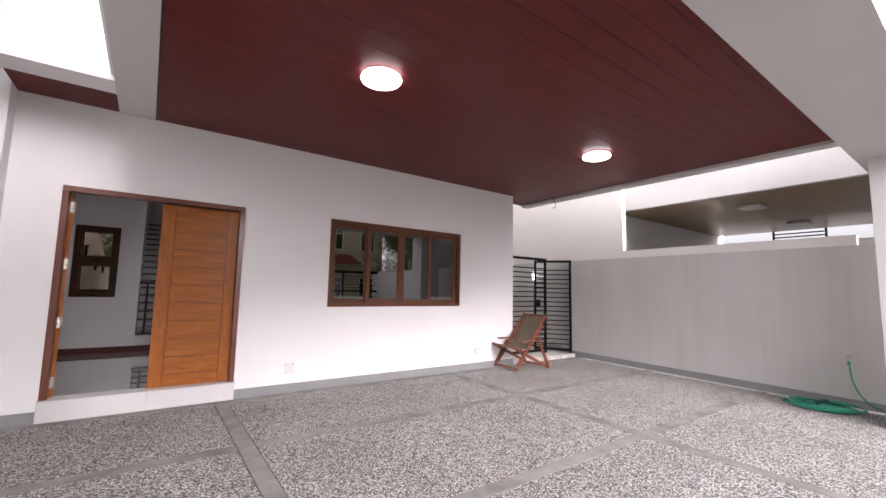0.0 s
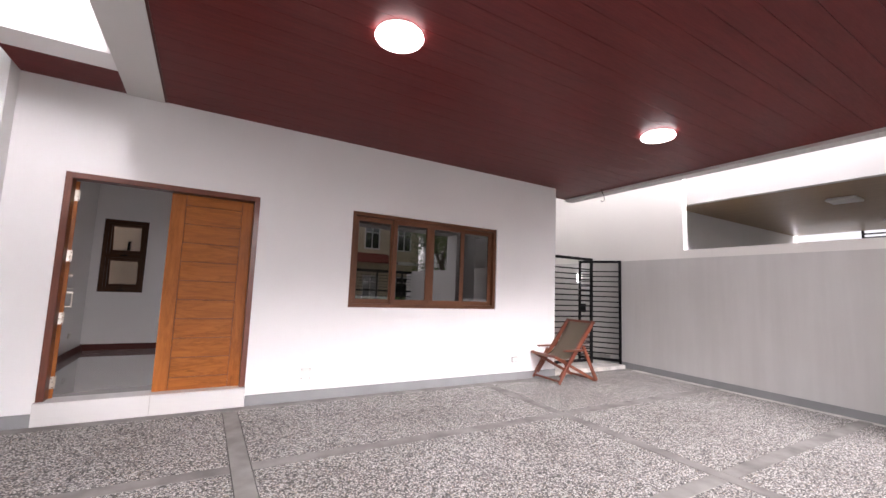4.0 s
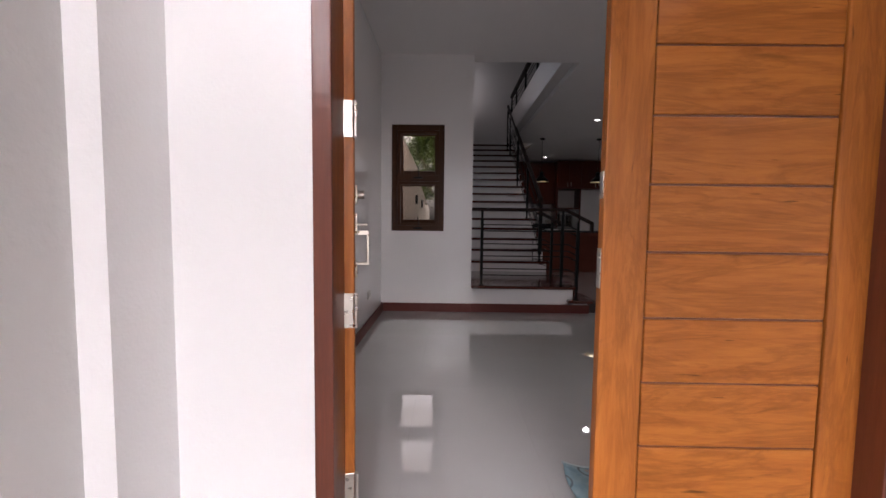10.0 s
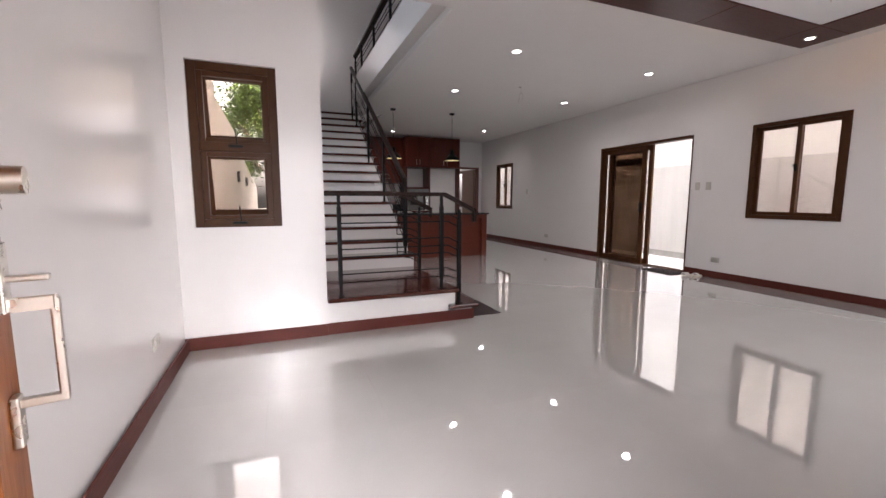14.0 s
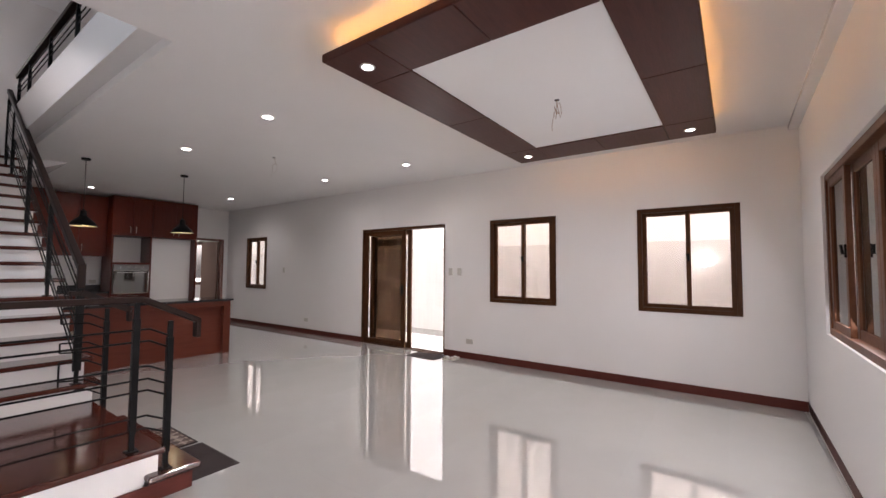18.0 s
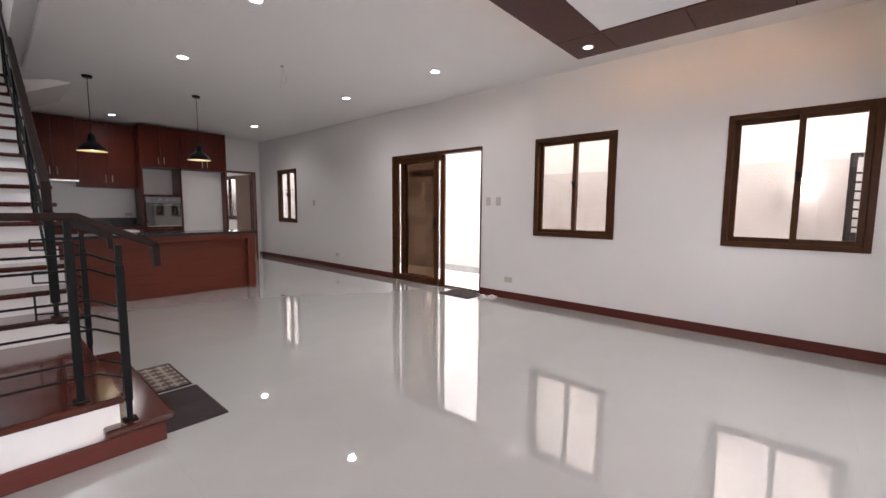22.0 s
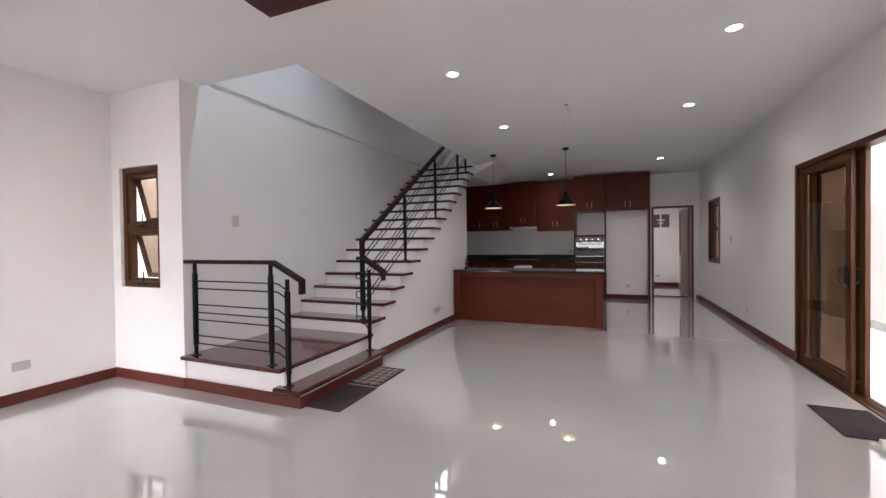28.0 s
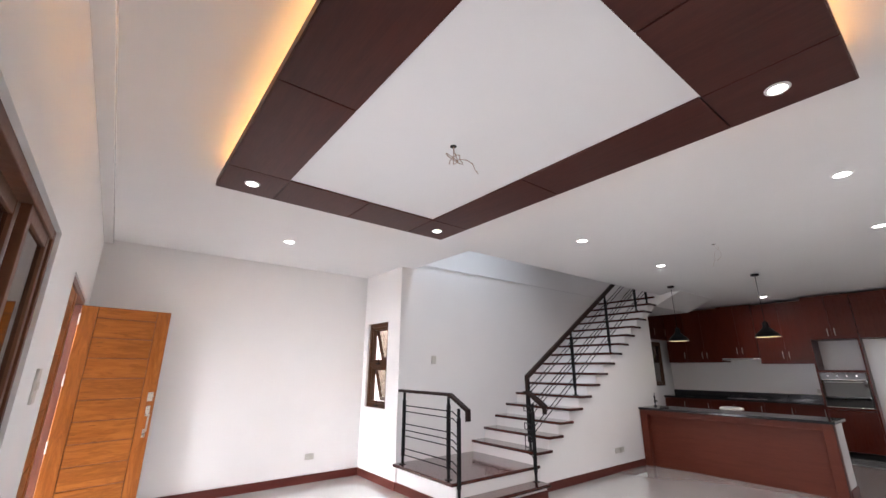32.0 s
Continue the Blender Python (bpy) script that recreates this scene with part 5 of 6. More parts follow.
for x in JX[1:3]:
    band(x - 0.066, x + 0.066, JY[0] - JW, JY[3] - 0.085, "y")
for y in JY[:3]:
    for a, b in ((JX[0] + 0.1, JX[1] - 0.074), (JX[1] + 0.074, JX[2] - 0.074), (JX[2] + 0.074, JX[3] - 0.02)):
        band(a, b, y - 0.066, y + 0.066, "x")
part("band", box(JX[0] + 0.02, 7.38, 3.58, 3.70, -0.014, 0.002, 0.002), JOINT, jm)
part("band", box(JX[0] + 0.014, JX[0] + 0.099, -1.27, 3.56, -0.014, 0.002, 0.002), JOINT, jm)
part("band", box(7.285, 7.385, -1.27, 3.56, -0.014, 0.002, 0.002), CONCRETE_PALE, jm)
solid("driveway", box(-1.34, 7.38, -6.0, -1.275, GROUND - 0.012, GROUND, 0.003), PEBBLE, "washed pebble driveway apron", "driveway", "structure").matrix_world = SLOPE
jm.matrix_world = SLOPE @ jm.matrix_world
solid("passage_floor", box(5.51, X_B, 3.76, 19.2, STREET, GROUND + 0.055, 0.003), CONCRETE_PALE, "pale concrete floor of the side passage", "pavement", "structure")

# painted plinth along the walls
for a, b in (((-1.27, 3.745), (-0.875, 3.745)), ((0.825, 3.745), (5.52, 3.745))):
    ob = skirting(a, b, PLINTH, 0.115, GROUND - 0.01, 0.012, "dark grey painted plinth", "plinth")

# ---- west boundary wall and corner pier ----
XB_W = -1.35
# the part above the opening is added to cut sky light from the west
wall("wall_boundary_west", "y", XB_W - 0.16, XB_W, -6.0, 3.54, -0.3, 6.4, WALL_GREY, [(-2.0, 2.72, 1.885, 3.02)], "grey rendered boundary wall of the carport")
wall("pier", "y", XB_W - 0.1, -1.27, 3.54, 3.76, -0.3, 6.4, WALL_OUT, (), "white and grey corner pier beside the front wall")
skirting((XB_W, -6.0), (XB_W, 3.53), PLINTH, 0.12, GROUND - 0.012, 0.012, "dark grey painted plinth", "plinth").matrix_world = SLOPE @ pose(XB_W + 0.013, -6.0, 0, 0, 0, 90)
skirting((XB_W + 0.013, 3.527), (-1.27, 3.527), PLINTH, 0.14, GROUND, 0.012, "dark grey painted plinth", "plinth")
gw = thing("boundary_grille", "black steel bar grille above the boundary wall", "grille", (XB_W - 0.08, 0.3, 1.885))
for k in range(32):
    part("bar", box(-0.014, 0.014, -2.3 + k * 0.145, -2.3 + k * 0.145 + 0.03, 0, 1.05), BLACK_STEEL, gw)
part("rail", box(-0.02, 0.02, -2.35, 2.42, 1.05, 1.09), BLACK_STEEL, gw)

# ---- east boundary wall with the open band above it ----
TOPW = 1.88
wall("wall_boundary_east", "y", X_B, X_B + 0.15, -6.0, 19.2, -0.3, TOPW, WALL_PASS, (), "grey rendered boundary wall of the side passage")
wall("wall_boundary_upper", "y", X_B + 0.012, X_B + 0.14, -0.62, 19.2, TOPW, 3.6, WALL_CREAM, [(-0.63, 2.64, 2.02, 3.7)], "white upper boundary wall with an open band")
ob = skirting((X_B, -6.0), (X_B, 4.1), PLINTH, 0.12, GROUND - 0.012, 0.012, "dark grey painted plinth", "plinth")
ob.matrix_world = SLOPE @ ob.matrix_world
ob = skirting((X_B, 4.1), (X_B, 19.0), CONCRETE, 0.14, GROUND + 0.05, 0.012, "grey passage plinth", "plinth")
nv = thing("neighbour_vent", "dark louvred window in the upper boundary wall", "vent", (X_B + 0.005, 11.5, 1.98))
part("frame", box(-0.02, 0.01, -0.41, 0.41, 0, 0.16, 0.004), ALU_BROWN, nv)
for k in range(3):
    part("louvre", box(-0.028, -0.012, -0.38, 0.38, 0.02 + k * 0.045, 0.05 + k * 0.045), BLACK_STEEL, nv)

# neighbour's carport seen through the open band
solid("neighbour_ceiling", box(7.88, 13.3, -0.9, 3.1, 2.91, 3.0), TAN_CEIL, "tan panelled ceiling of the neighbouring carport", "ceiling", "structure")
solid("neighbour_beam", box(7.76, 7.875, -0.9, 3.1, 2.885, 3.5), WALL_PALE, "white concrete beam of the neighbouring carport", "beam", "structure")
wall("neighbour_wall", "x", 3.1, 3.25, 7.56, 13.6, -0.3, 6.0, WALL_OUT, (), "cream wall of the neighbouring house")
# added tall wall, hidden behind the boundary, that keeps sky light off the passage
wall("passage_shade_wall", "y", 7.75, 7.9, 3.26, 19.2, -0.3, 7.4, WALL_CREAM, (), "unseen cream wall added to shade the side passage")
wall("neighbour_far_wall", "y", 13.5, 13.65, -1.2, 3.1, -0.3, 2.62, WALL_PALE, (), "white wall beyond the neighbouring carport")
for x, y in ((9.2, 1.03), (11.9, 0.95)):
    ob = thing("neighbour_lamp", "square white ceiling lamp of the neighbouring carport", "ceiling light", (x, y, 2.91), group="neighbour lamps")
    part("diffuser", box(-0.19, 0.19, -0.19, 0.19, -0.05, -0.012, 0.015), PLASTIC_W, ob)
    part("base", box(-0.17, 0.17, -0.17, 0.17, -0.012, 0, 0.002), PLASTIC_W, ob)
ng = thing("neighbour_gate", "black steel bars above the neighbour's far wall", "gate", (13.57, 1.35, 2.62))
for k in range(3):
    part("bar", box(-0.02, 0.02, -0.55, 0.55, 0.05 + k * 0.09, 0.08 + k * 0.09), BLACK_STEEL, ng)
for y in (-0.55, 0.51):
    part("post", box(-0.03, 0.03, y, y + 0.04, 0, 0.34), BLACK_STEEL, ng)

# ---- carport ceiling and beams ----
CX0, CX1, CY0, CC = -0.172, 6.25, -0.80, 3.02
cm = bmesh.new()
n = 23
for k in range(n):
    y0 = CY0 + (Y_OUT - CY0) * k / n
    y1 = CY0 + (Y_OUT - CY0) * (k + 1) / n
    bm_box(cm, CX0, CX1, y0 + 0.0015, y1 - 0.0015, CC, CC + 0.012)
bm_box(cm, 5.52, CX1, Y_OUT, 4.25, CC, CC + 0.012)
bm_box(cm, CX0, CX1, CY0, 4.25, CC + 0.013, CC + 0.03)
solid("ceiling_carport", cm, MAHOGANY_CEIL, "dark mahogany panelled carport ceiling", "ceiling", "structure")
solid("ceiling_trim", box(CX0 - 0.001, CX0 + 0.02, CY0, Y_OUT - 0.002, CC - 0.006, CC + 0.02, 0.002), PANEL_SOFFIT, "dark edge trim of the carport ceiling", "trim", "structure")
solid("carport_slab", box(CX0 - 0.35, CX1 + 0.02, CY0 - 0.55, 4.27, CC + 0.05, 3.6), WALL_OUT, "white concrete slab above the carport", "slab", "structure")
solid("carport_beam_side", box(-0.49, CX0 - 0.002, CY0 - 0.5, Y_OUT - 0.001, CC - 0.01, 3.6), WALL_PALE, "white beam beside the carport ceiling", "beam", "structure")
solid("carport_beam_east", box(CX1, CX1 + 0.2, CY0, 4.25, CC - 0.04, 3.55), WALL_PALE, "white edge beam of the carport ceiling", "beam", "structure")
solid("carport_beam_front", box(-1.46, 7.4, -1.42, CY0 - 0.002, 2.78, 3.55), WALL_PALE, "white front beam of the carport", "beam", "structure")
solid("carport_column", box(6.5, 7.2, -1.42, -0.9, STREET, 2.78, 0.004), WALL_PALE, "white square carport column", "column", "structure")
gl = thing("gate_lintel", "stained white concrete lintel with a drip groove", "lintel", (0.33, -1.245, 2.68), kind="structure")
part("slab", box(-1.8, 1.05, -0.35, 0.30, 0.0, 0.099, 0.006), CONCRETE_PALE, gl)
part("drip_edge", box(-1.8, 1.0, 0.18, 0.22, -0.012, 0.0), CONCRETE_PALE, gl)
part("drip_edge", box(0.94, 0.98, -0.3, 0.18, -0.012, 0.0), CONCRETE_PALE, gl)
# narrow soffit over the door side
solid("porch_soffit", box(-1.27, -0.49, 3.25, Y_OUT - 0.001, CC, CC + 0.015), MAHOGANY_CEIL, "narrow mahogany soffit strip", "ceiling", "structure")
solid("porch_beam", box(-1.349, -0.49, 2.93, 3.25, CC, 3.35), WALL_OUT, "white beam of the narrow porch soffit", "beam", "structure")

for x, y in ((1.405, 1.325), (4.60, 1.34)):
    ob = thing("carport_lamp", "round white surface-mounted ceiling lamp, lit", "ceiling light", (x, y, CC), group="carport lamps")
    part("base", lathe([(0.15, -0.018), (0.158, -0.012), (0.158, 0)], 40), PLASTIC_W, ob, smooth=True)
    part("diffuser", lathe([(0, -0.065), (0.12, -0.062), (0.168, -0.052), (0.178, -0.035), (0.172, -0.019), (0.15, -0.018)], 40), LAMP_WHITE, ob, "lit white diffuser", True)

# ---- balcony rail and canopy above the front beam ----
br = thing("balcony_railing", "black steel balcony railing of the neighbouring house", "railing", (9.5, -1.3, 3.6))
for k in range(3):
    part("post", box(-1.0 + k * 0.98, -0.96 + k * 0.98, -0.02, 0.02, 0, 0.9), BLACK_STEEL, br)
for z in (0.12, 0.30, 0.48, 0.66, 0.86):
    part("rail", box(-0.96, 0.96, -0.015, 0.015, z, z + 0.035), BLACK_STEEL, br)
solid("neighbour_balcony_slab", box(8.3, 10.8, -1.5, -1.0, 3.4, 3.6), WALL_OUT, "white balcony edge of the neighbouring house", "slab", "structure")
solid("neighbour_balcony_wall", box(8.3, 10.8, -1.2, -1.0, -0.2, 3.4), WALL_OUT, "white wall under the neighbouring balcony", "wall", "structure")
POLY = painted("pale_translucent_sheet", (0.72, 0.77, 0.80), 0.4, 0.03, 0.0)


def canopy(x0, x1, z, foot):
    n = int((x1 - x0) / 0.67)
    cn = thing("ladder_canopy", "narrow black steel ladder canopy with pale sheets", "canopy", (x0, -1.35, z), group="upper canopies")
    for y in (-0.12, 0.12):
        part("beam", box(0, x1 - x0, y - 0.03, y + 0.03, 0, 0.09), BLACK_STEEL, cn)
    for k in range(n + 1):
        u = (x1 - x0 - 0.06) * k / n
        part("rung", box(u, u + 0.06, -0.09, 0.09, 0.01, 0.08), BLACK_STEEL, cn)
    for k in range(n):
        u = (x1 - x0) * k / n
        part("sheet", box(u, u + (x1 - x0) / n - 0.02, -0.34, -0.14, 0.092, 0.10), POLY, cn)
        part("sheet_bracket", box(u, u + 0.03, -0.34, -0.15, 0.07, 0.09), BLACK_STEEL, cn)
    for u in (0.3, x1 - x0 - 0.4):
        part("post", box(u, u + 0.03, 0.07, 0.10, foot - z, 0), BLACK_STEEL, cn)


canopy(3.0, 7.3, 6.2, 3.55)
canopy(8.6, 15.3, 6.2, 2.9)
wall("wall_street", "x", -1.55, -1.40, 7.56, 16.0, -0.3, 2.9, WALL_PALE, (), "white wall of the neighbouring forecourt")

# ---- things in the carport ----
def gate_leaf(m, w, h, label, lock=False):
    ob = thing("gate_leaf", label, "gate", group="side gate")
    ob.matrix_world = m
    part("stile", box(0, 0.05, -0.02, 0.02, 0, h, 0.002), BLACK_STEEL, ob)
    part("stile", box(w - 0.05, w, -0.02, 0.02, 0, h, 0.002), BLACK_STEEL, ob)
    part("rail", box(0.05, w - 0.05, -0.018, 0.018, h - 0.05, h, 0.002), BLACK_STEEL, ob)
    part("rail", box(0.05, w - 0.05, -0.018, 0.018, 0.04, 0.09, 0.002), BLACK_STEEL, ob)
    for k in range(17):
        z = 0.17 + k * (h - 0.3) / 17
        part("bar", box(0.05, w - 0.05, -0.01, 0.01, z, z + 0.022, 0.002), BLACK_STEEL, ob)
    if lock:
        part("lock_box", box(w - 0.14, w - 0.02, -0.035, 0.035, 0.95, 1.12, 0.004), BLACK_STEEL, ob)
    return ob


gate_leaf(pose(5.53, 4.13, -0.10), 1.37, 2.01, "black steel side gate leaf with horizontal bars, closed")
gate_leaf(pose(7.365, 3.82, -0.10, 0, 0, 122), 0.80, 1.99, "black steel side gate leaf, standing open", True)

CHAIR_WOOD = timber("brown_chair_wood", (0.14, 0.034, 0.016), (0.25, 0.068, 0.030), "z", 0.35, 0.2)


def striped_canvas(name):
    m, nt, b = nodes_of(name)
    v = coords(nt)
    w = nt.nodes.new("ShaderNodeTexWave")
    w.wave_type, w.bands_direction = "BANDS", "X"
    w.inputs["Scale"].default_value, w.inputs["Distortion"].default_value = 11.0, 0.3
    link(nt, v, w.inputs["Vector"])
    col = ramp(nt, w.outputs["Fac"], [(0.35, (0.05, 0.035, 0.024)), (0.55, (0.27, 0.225, 0.16))])
    link(nt, mix(nt, col, (0.30, 0.25, 0.18), span(nt, noise_tex(nt, v, 300.0, 2.0), -0.3, 0.35)), b.inputs["Base Color"])
    b.inputs["Roughness"].default_value = 0.9
    return m


ch = thing("folding_chair", "wooden folding lounge chair with a striped canvas sling", "chair", (5.37, 3.43, GROUND - 0.003), turn=-94)
def cb(a, b, w=0.028, h=0.045, nm="rail"):
    return part(nm, bar(bmesh.new(), a, b, w, h, 0.005), CHAIR_WOOD, ch)
for s in (-1, 1):
    x = s * 0.27
    cb((x, 0.36, 0.93), (x, -0.30, 0.10), 0.026, 0.05, "back_rail")
    cb((x * 0.9, -0.42, 0.42), (x * 0.9, 0.42, 0.02), 0.026, 0.045, "seat_rail")
    cb((x * 1.1, -0.36, 0.015), (x * 1.1, -0.06, 0.46), 0.026, 0.045, "front_leg")
    cb((x * 1.12, -0.27, 0.50), (x * 1.12, 0.10, 0.50), 0.06, 0.024, "armrest")
    cb((x * 1.12, -0.20, 0.27), (x * 1.12, -0.20, 0.49), 0.03, 0.03, "arm_post")
    cb((x * 1.1, 0.40, 0.03), (x * 1.1, 0.12, 0.56), 0.024, 0.04, "back_leg")
cb((-0.3, 0.36, 0.92), (0.3, 0.36, 0.92), 0.03, 0.04, "top_rail")
cb((-0.28, -0.41, 0.41), (0.28, -0.41, 0.41), 0.03, 0.04, "front_rail")
cb((-0.30, -0.33, 0.05), (0.30, -0.33, 0.05), 0.03, 0.03, "foot_rail")
cb((-0.28, 0.40, 0.04), (0.28, 0.40, 0.04), 0.03, 0.03, "rear_foot_rail")
sl = bmesh.new()
rows = []
for i in range(17):
    t = i / 16
    y = 0.36 + (-0.41 - 0.36) * t
    z = 0.92 + (0.42 - 0.92) * t - 0.20 * math.sin(math.pi * t) ** 1.2 - 0.06 * math.sin(math.pi * t ** 1.6)
    rows.append([sl.verts.new((-0.235 + 0.0587 * j, y, z - 0.012 * math.sin(math.pi * j / 8))) for j in range(9)])
for a, b in zip(rows, rows[1:]):
    for j in range(8):
        sl.faces.new((a[j], a[j + 1], b[j + 1], b[j]))
so_ = part("sling", sl, striped_canvas("striped_brown_canvas"), ch, "striped brown canvas sling", True)
so_.modifiers.new("thick", "SOLIDIFY").thickness = 0.004

HOSE = painted("green_hose_rubber", (0.02, 0.26, 0.17), 0.35, 0.1, 0.0)
ho = thing("garden_hose", "coiled green garden hose lying by the wall", "hose", (6.98, -0.25, GROUND - 0.06))
pts = []
for i in range(190):
    a = i * 0.21
    k = i / 190
    r = 0.30 - 0.11 * abs(math.sin(a * 0.21)) + 0.015 * math.sin(a * 2.3)
    pts.append((r * 0.95 * math.cos(a), r * 1.35 * math.sin(a), 0.014 + 0.055 * k + 0.008 * math.sin(a * 3.1)))
part("coil", tube(pts, 0.012, 7), HOSE, ho, smooth=True)
part("riser", tube([(0.385 - 0.17 * (1 - t), -0.22 - 0.30 * (1 - t) ** 2 + 0.0, 0.06 + 0.52 * t ** 1.7) for t in [i / 14 for i in range(15)]], 0.010, 7), HOSE, ho, smooth=True)
part("nozzle", tube([(-0.12, 0.02, 0.085), (-0.02, 0.0, 0.09), (0.06, -0.03, 0.09)], 0.026, 10), painted("dark_green_plastic", (0.01, 0.08, 0.06), 0.4, 0.1, 0.0), ho, "dark green spray nozzle", True)
tp = thing("garden_tap", "small chrome garden tap on the boundary wall", "tap", (X_B, -0.47, 0.42))
part("body", tube([(0, 0, 0), (-0.06, 0, 0), (-0.075, 0, -0.02), (-0.075, 0, -0.05)], 0.011), CHROME, tp, smooth=True)
part("valve", box(-0.05, -0.02, -0.03, 0.03, 0.012, 0.022, 0.003), CHROME, tp)
part("connector", rod(bmesh.new(), (-0.075, 0, -0.05), (-0.075, 0, -0.10), 0.017, 14), HOSE, tp)

# wall plates outside
bx_ = thing("blank_box_cover", "white square blank cover plate on the front wall", "wall plate", (1.457, Y_OUT, 0.135))
part("cover", box(-0.06, 0.06, -0.006, 0.0, -0.066, 0.066, 0.002), PLASTIC_W, bx_)
for sx in (-1, 1):
    for sz in (-1, 1):
        part("screw", rod(bmesh.new(), (sx * 0.047, -0.008, sz * 0.053), (sx * 0.047, -0.004, sz * 0.053), 0.006, 8), PLINTH, bx_)
ss = thing("outdoor_socket", "grey weatherproof socket low on the front wall", "socket", (4.64, Y_OUT, 0.14))
part("cover", box(-0.06, 0.06, -0.02, 0.0, -0.045, 0.045, 0.004), painted("pale_grey_plastic", (0.5, 0.49, 0.47), 0.5, 0.03, 0.0), ss)
part("flap", box(-0.05, 0.05, -0.026, -0.02, -0.03, 0.03, 0.003), PLASTIC_W, ss)

# bottles in the corner
bo = thing("pump_bottle", "white plastic pump bottle standing in the corner", "bottle", (-1.165, 3.69, GROUND))
part("body", lathe([(0, 0), (0.040, 0), (0.043, 0.01), (0.043, 0.175), (0.038, 0.20), (0.018, 0.222), (0.016, 0.235), (0, 0.235)]), PLASTIC_W, bo, smooth=True)
part("collar", lathe([(0, 0.256), (0.012, 0.256), (0.017, 0.25), (0.017, 0.236), (0, 0.236)]), PLASTIC_W, bo, smooth=True)
part("pump", tube([(0, 0, 0.255), (0, 0, 0.292), (-0.02, -0.004, 0.298), (-0.055, -0.01, 0.296)], 0.008), PLASTIC_W, bo, smooth=True)
bo = thing("green_bottle", "small clear green bottle with a green cap in the corner", "bottle", (-1.225, 3.655, GROUND))
part("body", lathe([(0, 0), (0.022, 0), (0.025, 0.01), (0.025, 0.10), (0.018, 0.125), (0.013, 0.135), (0, 0.135)]), painted("dark_green_bottle_plastic", (0.05, 0.14, 0.05), 0.2, 0.1, 0.0), bo, smooth=True)
part("cap", lathe([(0, 0.185), (0.017, 0.185), (0.020, 0.178), (0.020, 0.137), (0, 0.137)]), painted("bright_green_cap", (0.06, 0.42, 0.05), 0.4, 0.02, 0.0), bo, "bright green cap", True)

cw = thing("hanging_wire", "black lamp wire hanging from the carport ceiling", "wires", (6.12, 3.3, CC))
part("wire", tube([(0, 0, 0), (0.02, 0, -0.05), (0.07, 0, -0.10), (0.085, 0.0, -0.18), (0.04, 0, -0.22), (0.0, 0, -0.2)], 0.006, 6), BLACK_STEEL, cw)

wl = thing("wall_lamp", "oval white bulkhead lamp on the passage wall, lit", "wall lamp", (X_B, 4.85, 1.57))
part("base", box(-0.03, 0.0, -0.055, 0.055, -0.11, 0.11, 0.02), PLASTIC_W, wl)
part("diffuser", box(-0.07, -0.03, -0.045, 0.045, -0.10, 0.10, 0.018), LAMP_WHITE, wl, "lit white diffuser")


# ---- street side: gate, neighbours, trees ----
fg = thing("street_fence", "black steel street fence with thin horizontal bars", "fence", (3.0, -5.6, STREET))
for k in range(6):
    part("post", box(k - 0.03, k + 0.03, -0.03, 0.03, 0, 2.2), BLACK_STEEL, fg)
part("top_rail", box(-0.03, 5.03, -0.04, 0.04, 2.14, 2.24), BLACK_STEEL, fg)
part("middle_rail", box(-0.03, 5.03, -0.035, 0.035, 1.42, 1.49), BLACK_STEEL, fg)
part("bottom_rail", box(-0.03, 5.03, -0.035, 0.035, 0.08, 0.15), BLACK_STEEL, fg)
for k in range(5):
    part("bar", box(0, 5.0, -0.012, 0.012, 1.58 + k * 0.11, 1.60 + k * 0.11), BLACK_STEEL, fg)
for k in range(8):
    part("bar", box(0, 5.0, -0.012, 0.012, 0.26 + k * 0.14, 0.28 + k * 0.14), BLACK_STEEL, fg)
solid("gate_post", box(2.5, 2.9, -5.8, -5.4, STREET, 2.6, 0.01), WALL_OUT, "white gate post", "post", "structure")
solid("road", box(-60, 60, -12.5, -6.2, STREET - 0.02, STREET - 0.004), painted("pale_street_concrete", (0.33, 0.32, 0.30), 0.9, 0.15, 0.5), "pale concrete street", "road", "structure")

CREAM = painted("cream_house_paint", (0.62, 0.52, 0.36), 0.75, 0.05, 0.2)
ROOF = painted("red_roof_tiles", (0.28, 0.06, 0.045), 0.7, 0.15, 0.5)


